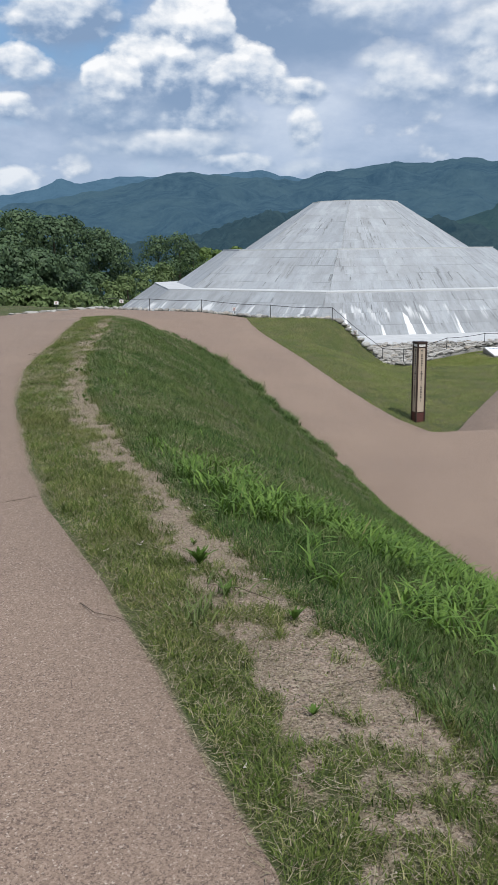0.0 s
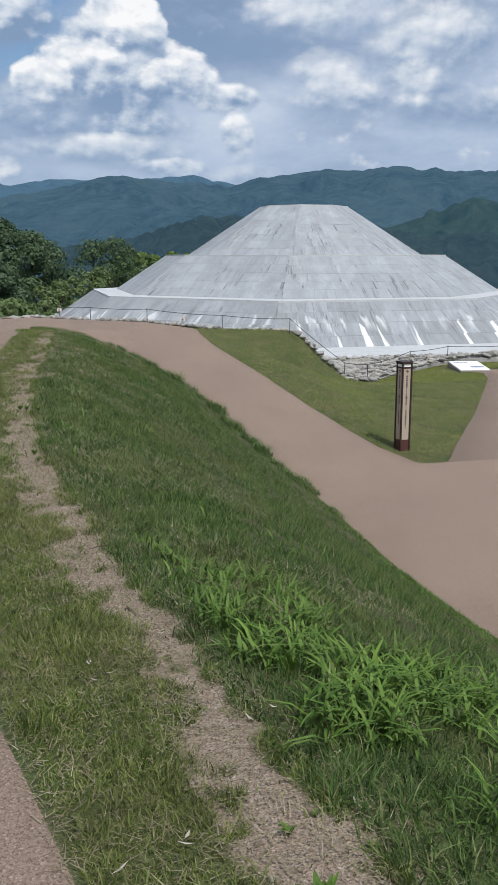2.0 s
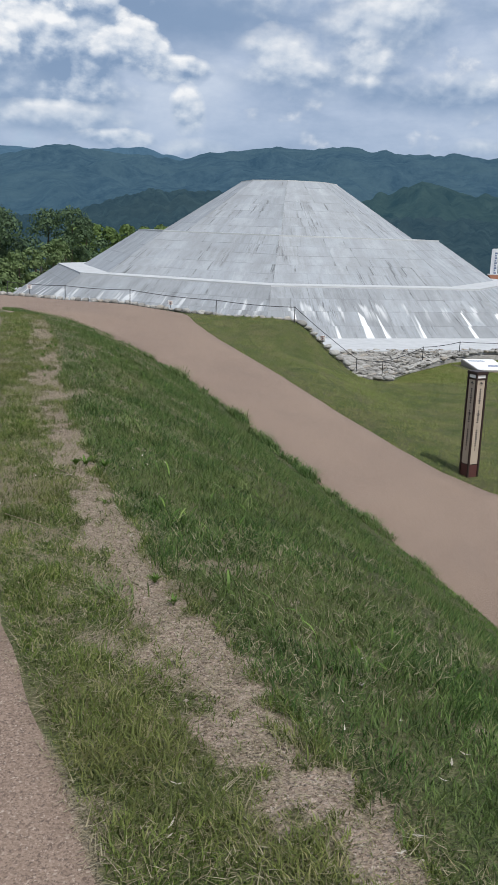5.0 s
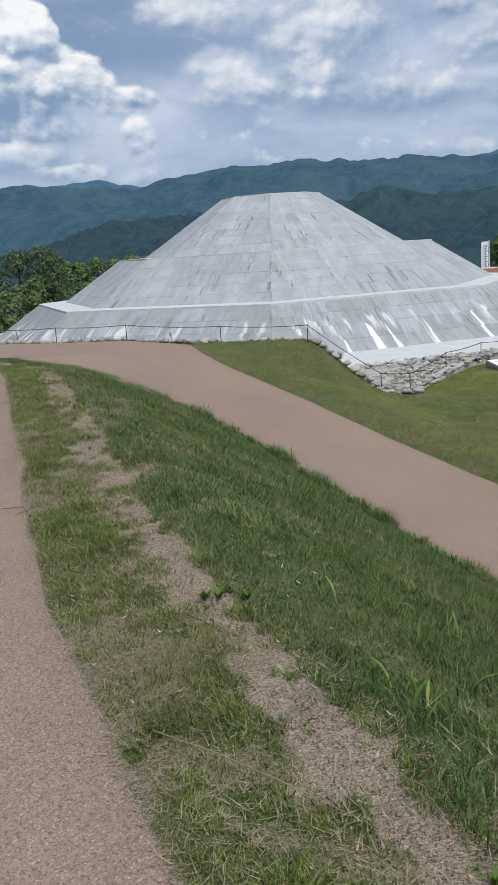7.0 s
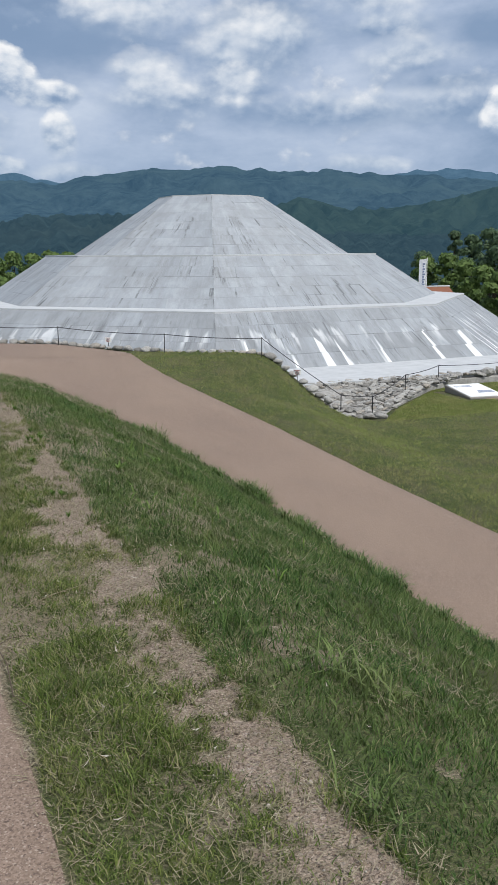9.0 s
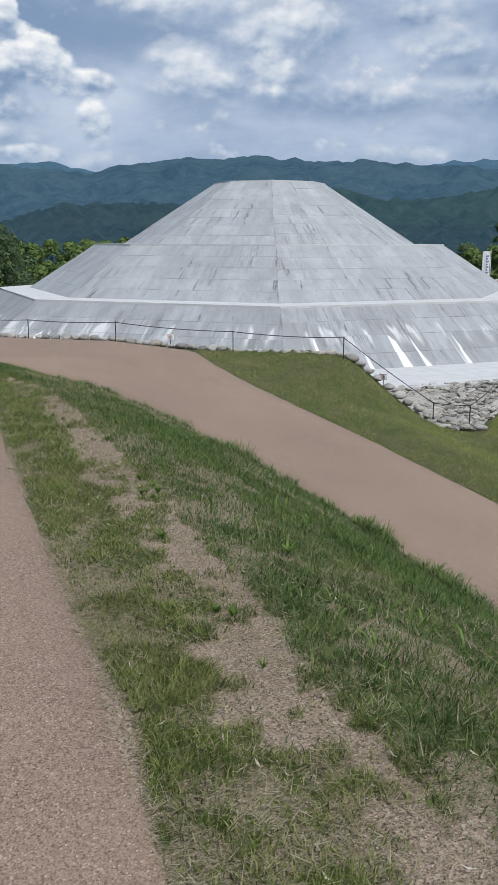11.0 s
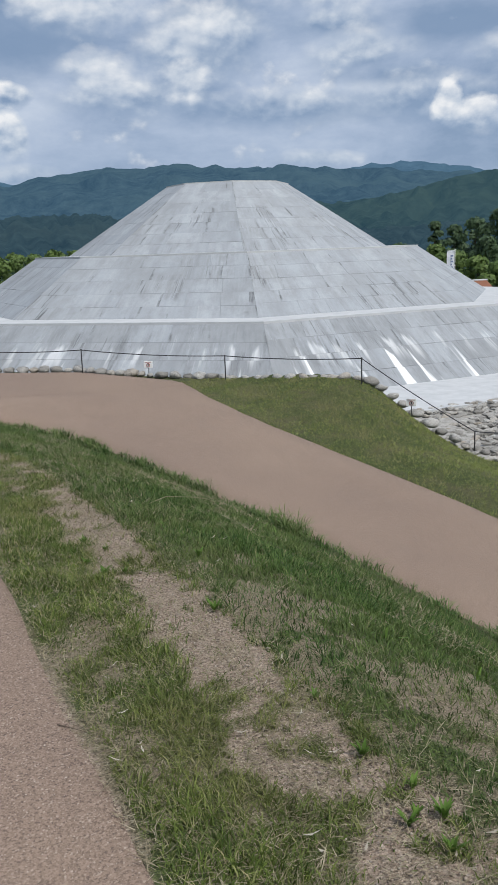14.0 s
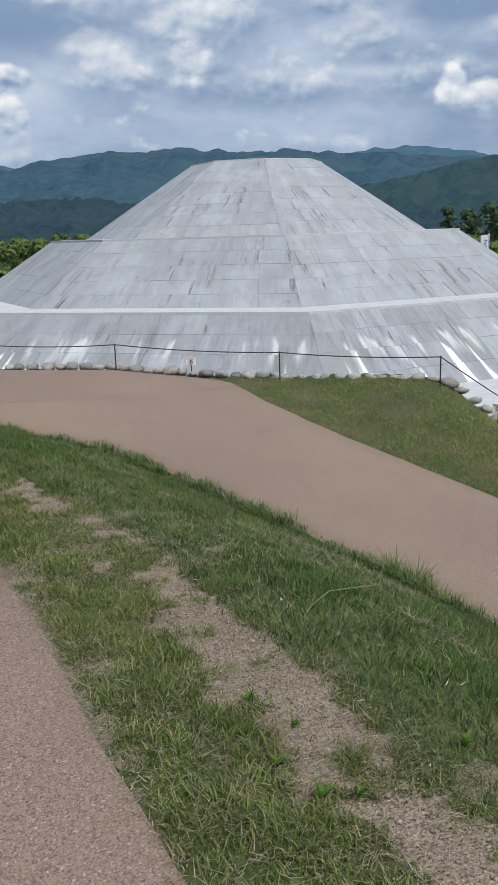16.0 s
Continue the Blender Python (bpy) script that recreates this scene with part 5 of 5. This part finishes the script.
# taller fringe where the bank meets the lower path
x, y, r = strew(26000, off(BANK_FOOT, -0.30), off(BANK_FOOT, 0.03), 8, 29.6, 49)
clump = patches(x, y, 0.36, 11) * 0.65 + patches(x, y, 0.13, 35) * 0.35
keep = r.uniform(0, 1, len(x)) < np.clip((clump - 0.36) * 4, 0.22, 1)
x, y, clump = x[keep], y[keep], clump[keep]
tall = (0.07 + 0.24 * np.clip(clump - 0.35, 0, 1)) * r.uniform(0.5, 1.5, len(x)) * np.interp(y, [12, 17], [0.25, 1.0])
sward("grass", arching(x, y, tall, r.uniform(0.004, 0.008, len(x)), r.uniform(0.3, 1.15, len(x)), 50), M_BANK, "tall uncut grass fringe beside the lower path")

x, y, r = strew(17000, lambda q: CREST(q) + np.interp(q, LUSH_Y, LUSH_IN), lambda q: CREST(q) + np.interp(q, LUSH_Y, LUSH_OUT), 2.2, 6.6, 55)
keep = patches(x, y, 0.20, 13) * 0.65 + 0.35 * patches(x, y, 0.8, 20) + r.uniform(-0.08, 0.08, len(x)) > np.interp(y, [3.0, 4.5, 5.2, 5.8], [0.44, 0.50, 0.56, 0.74])
x, y = x[keep], y[keep]
tall = r.uniform(0.06, 0.24, len(x)) * np.interp(y, [2.2, 3.2, 5.0, 6.6], [0.6, 1.0, 1.0, 0.55])
sward("grass", arching(x, y, tall, r.uniform(0.007, 0.014, len(x)), r.uniform(0.4, 1.1, len(x)), 56), M_LUSH, "lush bright green broad-bladed grass on the bank")
x, y, r = strew(1500, off(CREST, 0.16), off(CREST, 0.85), 5.2, 6.7, 65)
keep = patches(x, y, 0.22, 31) > 0.52
x, y = x[keep], y[keep]
sward("grass", arching(x, y, r.uniform(0.06, 0.15, len(x)), r.uniform(0.006, 0.011, len(x)), r.uniform(0.3, 1.0, len(x)), 66), M_LUSH, "low clumps of bright broad-bladed grass by the gravel")
x, y, r = strew(900, off(CREST, 0.15), off(CREST, 1.6), 6.5, 26, 57)
keep = patches(x, y, 0.5, 19) > 0.66
x, y = x[keep], y[keep]
sward("grass", arching(x, y, r.uniform(0.06, 0.15, len(x)), r.uniform(0.007, 0.013, len(x)), r.uniform(0.3, 1.0, len(x)), 58), M_LUSH, "stray clumps of brighter coarse grass on the bank")

# dry clippings and pebbles
x, y, r = strew(75000, off(ROAD_EDGE, -0.03), off(CREST, 0.12), 1.2, 23, 59)
v, tr_ = blades(x, y, r.uniform(0.02, 0.075, len(x)), r.uniform(0.0018, 0.0045, len(x)), r.uniform(0.93, 0.99, len(x)), 60, True, -0.012)
tagged(new("dry_clippings", bulk("dry_clippings", v, tr_, M_STRAW)), "dry straw-coloured grass clippings on the verge", "straw", kind="stuff")
x, y, r = strew(26000, off(CREST, 0.05), off(CREST, 1.8), 5.5, 27, 61)
keep = patches(x, y, 0.6, 21) > 0.48
x, y = x[keep], y[keep]
v, tr_ = blades(x, y, r.uniform(0.03, 0.09, len(x)), r.uniform(0.002, 0.004, len(x)), r.uniform(0.8, 0.98, len(x)), 62, True, -0.05)
tagged(new("dry_clippings", bulk("dry_clippings", v, tr_, M_STRAW)), "dry stalks matted in the bank grass", "straw", kind="stuff")

x, y, r = strew(15000, off(STRIP_LEFT, -0.02), off(CREST, 0.03), 1.2, 23, 63)
n = len(x)
s = r.uniform(0.0018, 0.0052, n) * np.where(r.uniform(0, 1, n) < 0.02, 2.4, 1.0)
c = np.stack([x, y, surface(x, y) + 0.002 + s * 0.3], 1)
tips = np.array([(1, 0, 0), (0, 1, 0), (-1, 0, 0), (0, -1, 0), (0, 0, 0.8), (0, 0, -0.8)])
v = (c[:, None, :] + tips[None] * s[:, None, None] * r.uniform(0.7, 1.3, (n, 6, 1))).reshape(-1, 3)
k = np.arange(n) * 6
tris = np.concatenate([np.stack([k + a_, k + b_, k + c2], 1) for a_, b_, c2 in ((0, 1, 4), (1, 2, 4), (2, 3, 4), (3, 0, 4), (1, 0, 5), (2, 1, 5), (3, 2, 5), (0, 3, 5))])
M_PEBBLE = material("pebbles", leaf_look((0.15, 0.11, 0.085), (0.32, 0.26, 0.205), (0.50, 0.44, 0.37)))
tagged(new("pebbles", bulk("pebbles", v, tris, M_PEBBLE)), "small pinkish grey granite chips", "gravel", kind="stuff")


# ---- single weeds, twigs and stalks ----
def weed(x, y, size, count, seed, mat, label, lean=0.65):
    r = random.Random(seed)
    ob = tagged(new("weed"), label, "weed")
    ob.location = (x, y, float(surface(x, y)))
    for i in range(round(count * 2.0)):
        a = i * 2.4 + r.uniform(-0.9, 0.9)
        ln, wd = size * r.uniform(0.35, 1.15), size * r.uniform(0.10, 0.19)
        tilt_ = r.uniform(0.35, 1.2)
        bm = bmesh.new()
        prev = None
        for f, wf in ((0.02, 0.15), (0.25, 0.8), (0.55, 1.0), (0.8, 0.65), (1.0, 0.05)):
            out_, up_ = ln * lean * tilt_ * f ** 1.3 * r.uniform(0.9, 1.1), ln * (0.75 * f - 0.35 * lean * f ** 2.5)
            mid = Vector((math.cos(a) * out_, math.sin(a) * out_, max(up_, 0.0)))
            sd = Vector((-math.sin(a), math.cos(a), 0)) * wd * wf * 0.5
            row = [bm.verts.new(mid - sd + Vector((0, 0, 0.1 * wd))), bm.verts.new(mid), bm.verts.new(mid + sd + Vector((0, 0, 0.1 * wd)))]
            if prev:
                for q in (0, 1):
                    bm.faces.new((prev[q], prev[q + 1], row[q + 1], row[q]))
            prev = row
        part("leaf", bm, mat, ob)
    return ob


BROAD = "small bright green broadleaf weed rooted in the gravel"
WEEDS = ((0.37, 3.89, 0.15, 18), (0.44, 3.5, 0.10, 10), (0.67, 3.2, 0.09, 12), (0.58, 2.48, 0.06, 10), (0.37, 4.18, 0.06, 12), (0.46, 4.24, 0.04, 7), (0.55, 5.45, 0.10, 15),
         (-0.26, 8.87, 0.08, 14), (-0.23, 8.63, 0.07, 10), (-0.32, 10.03, 0.06, 8), (-0.39, 10.88, 0.09, 14), (-0.33, 10.86, 0.10, 14), (-0.22, 10.8, 0.09, 12), (-0.34, 14.45, 0.06, 8),
         (-0.26, 15.97, 0.07, 18), (-0.04, 16.81, 0.08, 14), (-0.10, 16.85, 0.06, 10), (-0.21, 16.34, 0.05, 10), (-0.08, 16.49, 0.05, 8), (-0.32, 14.98, 0.07, 12), (-0.28, 14.9, 0.08, 12), (-0.48, 15.07, 0.05, 9), (-0.45, 15.2, 0.05, 9), (0.29, 15.64, 0.12, 12),
         (-0.06, 17.17, 0.08, 12), (-0.03, 16.96, 0.07, 12), (-0.14, 16.83, 0.07, 12), (-0.11, 16.69, 0.07, 12), (0.02, 18.43, 0.09, 10), (0.0, 17.55, 0.06, 8), (-0.17, 19.75, 0.08, 10), (-0.28, 19.57, 0.06, 9), (-0.12, 19.53, 0.06, 9), (-0.24, 19.15, 0.08, 10), (-0.27, 19.36, 0.06, 8), (-0.15, 19.11, 0.06, 8), (0.27, 19.18, 0.08, 10))
for i, (x, y, size, count) in enumerate(WEEDS):
    weed(x, y, size, count, 200 + i, M_LUSH, BROAD, 0.5)
TUFTS = ((-0.44, 8.76, 0.11, 22), (0.30, 3.28, 0.13, 26), (0.44, 3.5, 0.12, 18), (-0.22, 11.31, 0.16, 24), (0.13, 12.18, 0.20, 26), (0.22, 12.0, 0.18, 24), (0.63, 10.54, 0.16, 8), (0.86, 11.3, 0.14, 10), (3.05, 23.05, 0.30, 22), (3.0, 23.4, 0.24, 16), (2.62, 24.75, 0.20, 16), (0.62, 28.7, 0.2, 14), (3.42, 19.9, 0.26, 18))
for i, (x, y, size, count) in enumerate(TUFTS):
    tuft_ = tagged(new("grass_tuft"), "upright tuft of long dark green grass rooted in the verge" if x < 2 else "upright tuft of long dark green grass beside the lower path", "grass tuft", "long grass tufts")
    base = Vector((x, y, float(surface(x, y))))
    tuft_.location = base
    rt_ = np.random.RandomState(300 + i)
    m_ = count * 2
    v, tr_ = arching(x + rt_.normal(0, 0.04, m_), y + rt_.normal(0, 0.06, m_), rt_.uniform(0.3, 1.1, m_) * size, rt_.uniform(0.004, 0.008, m_), rt_.uniform(0.2, 1.1, m_), 360 + i)
    for j in range(m_):
        ob = new("blade", bulk("blade", v[10 * j:10 * j + 10] - np.array(base), np.array([(2 * q, 2 * q + 1, 2 * q + 3) for q in range(4)] + [(2 * q, 2 * q + 3, 2 * q + 2) for q in range(4)]), M_BANK))
        ob.parent = tuft_


def twig(points, radius, mat, label):
    first = Vector(points[0])
    zs = [Vector((q[0], q[1], float(surface(q[0], q[1])) + 0.006 + q[2])) for q in points]
    bm = tube(zs, [radius] * (len(zs) - 1) + [radius * 0.4], 6)
    me = bpy.data.meshes.new("twig")
    bm.to_mesh(me)
    bm.free()
    me.materials.append(mat)
    return tagged(new("twig", me), label, "twig")


DEAD = "thin dark dead twig lying at the path's edge"
twig([(-0.16, 3.52, 0.01), (-0.10, 3.36, 0.03), (-0.02, 3.31, 0.02), (0.04, 3.26, 0.01)], 0.0019, M_TWIG, DEAD)
twig([(-1.12, 12.95, 0.01), (-1.0, 12.82, 0.03), (-0.98, 12.6, 0.02), (-1.0, 12.35, 0.02), (-0.94, 12.2, 0.01)], 0.0022, M_TWIG, DEAD)
twig([(-1.05, 12.75, 0.005), (-0.93, 12.85, 0.01), (-0.86, 12.85, 0.01)], 0.0019, M_TWIG, DEAD)
twig([(-0.85, 9.85, 0.03), (-0.72, 9.62, 0.05), (-0.58, 9.38, 0.05), (-0.46, 9.22, 0.02)], 0.0024, M_STRAW, "long pale dry grass stalk on the verge")
twig([(0.62, 3.38, 0.01), (0.50, 3.52, 0.02), (0.36, 3.6, 0.02)], 0.0019, M_TWIG, "thin dark dead twig on the gravel strip")
twig([(0.92, 2.72, 0.005), (0.78, 2.66, 0.008), (0.62, 2.63, 0.006)], 0.0016, M_TWIG, "thin dark dead twig on the gravel strip")
twig([(0.12, 5.78, 0.008), (0.17, 5.62, 0.012)], 0.006, M_STRAW, "short pale wood splinter on the gravel strip")
twig([(-0.82, 17.82, 0.004), (-0.75, 17.72, 0.006)], 0.0019, M_TWIG, DEAD)
twig([(-0.85, 5.0, 0.004), (-0.62, 5.15, 0.008), (-0.45, 5.2, 0.01)], 0.0019, M_TWIG, DEAD)
twig([(-0.97, 12.97, 0.02), (-0.82, 13.06, 0.05), (-0.70, 13.14, 0.05), (-0.39, 13.34, 0.02)], 0.0022, M_STRAW, "long pale dry grass stalk on the verge")
twig([(-0.53, 10.70, 0.01), (-0.54, 10.62, 0.02), (-0.56, 10.50, 0.01)], 0.0020, M_TWIG, "thin dark dead twig on the gravel strip")
twig([(-0.52, 10.73, 0.02), (-0.47, 10.62, 0.02), (-0.41, 10.45, 0.01)], 0.0018, M_TWIG, "thin dark dead twig on the gravel strip")
twig([(-0.35, 10.86, 0.01), (-0.365, 10.82, 0.015), (-0.38, 10.77, 0.01)], 0.006, M_STRAW, "short pale wood splinter on the gravel strip")
twig([(0.02, 6.56, 0.01), (0.08, 6.58, 0.015), (0.15, 6.60, 0.01)], 0.0024, M_TWIG, "thin dark dead twig on the gravel strip")
twig([(0.45, 20.4, 0.03), (0.6, 20.5, 0.07), (0.82, 20.58, 0.09), (1.0, 20.72, 0.10), (1.12, 20.9, 0.09), (1.18, 21.05, 0.04)], 0.0022, M_STRAW, "long pale dry grass stalk fallen on the bank")

# torn pale leaves dried on the verge, flat and slightly curled
x, y, r = strew(420, off(ROAD_EDGE, 0.04), off(CREST, 0.55), 1.6, 22, 91)
keep = patches(x, y, 0.45, 92) > 0.45
x, y = x[keep], y[keep]
n = len(x)
a = r.uniform(0, 6.283, n)
ln, wd, curl = r.uniform(0.008, 0.03, n), r.uniform(0.002, 0.005, n), r.uniform(0.002, 0.012, n)
mid = np.stack([x, y, surface(x, y) + 0.018], 1)
dir_, sid = np.stack([np.cos(a), np.sin(a), 0 * a], 1), np.stack([-np.sin(a), np.cos(a), 0 * a], 1)
up_ = np.stack([0 * a, 0 * a, curl], 1)
v = np.stack([mid - dir_ * ln[:, None] + up_, mid + sid * wd[:, None], mid + dir_ * ln[:, None] + up_ * 0.6, mid - sid * wd[:, None]], 1).reshape(-1, 3)
k = np.arange(n) * 4
M_HUSK = material("bleached_leaf", leaf_look((0.30, 0.26, 0.20), (0.42, 0.38, 0.31), (0.56, 0.52, 0.45)))
tagged(new("dry_leaves", bulk("dry_leaves", v, np.concatenate([np.stack([k, k + 1, k + 3], 1), np.stack([k + 1, k + 2, k + 3], 1)]), M_HUSK)), "bleached torn grass leaves lying on the verge", "dry leaves", kind="stuff")
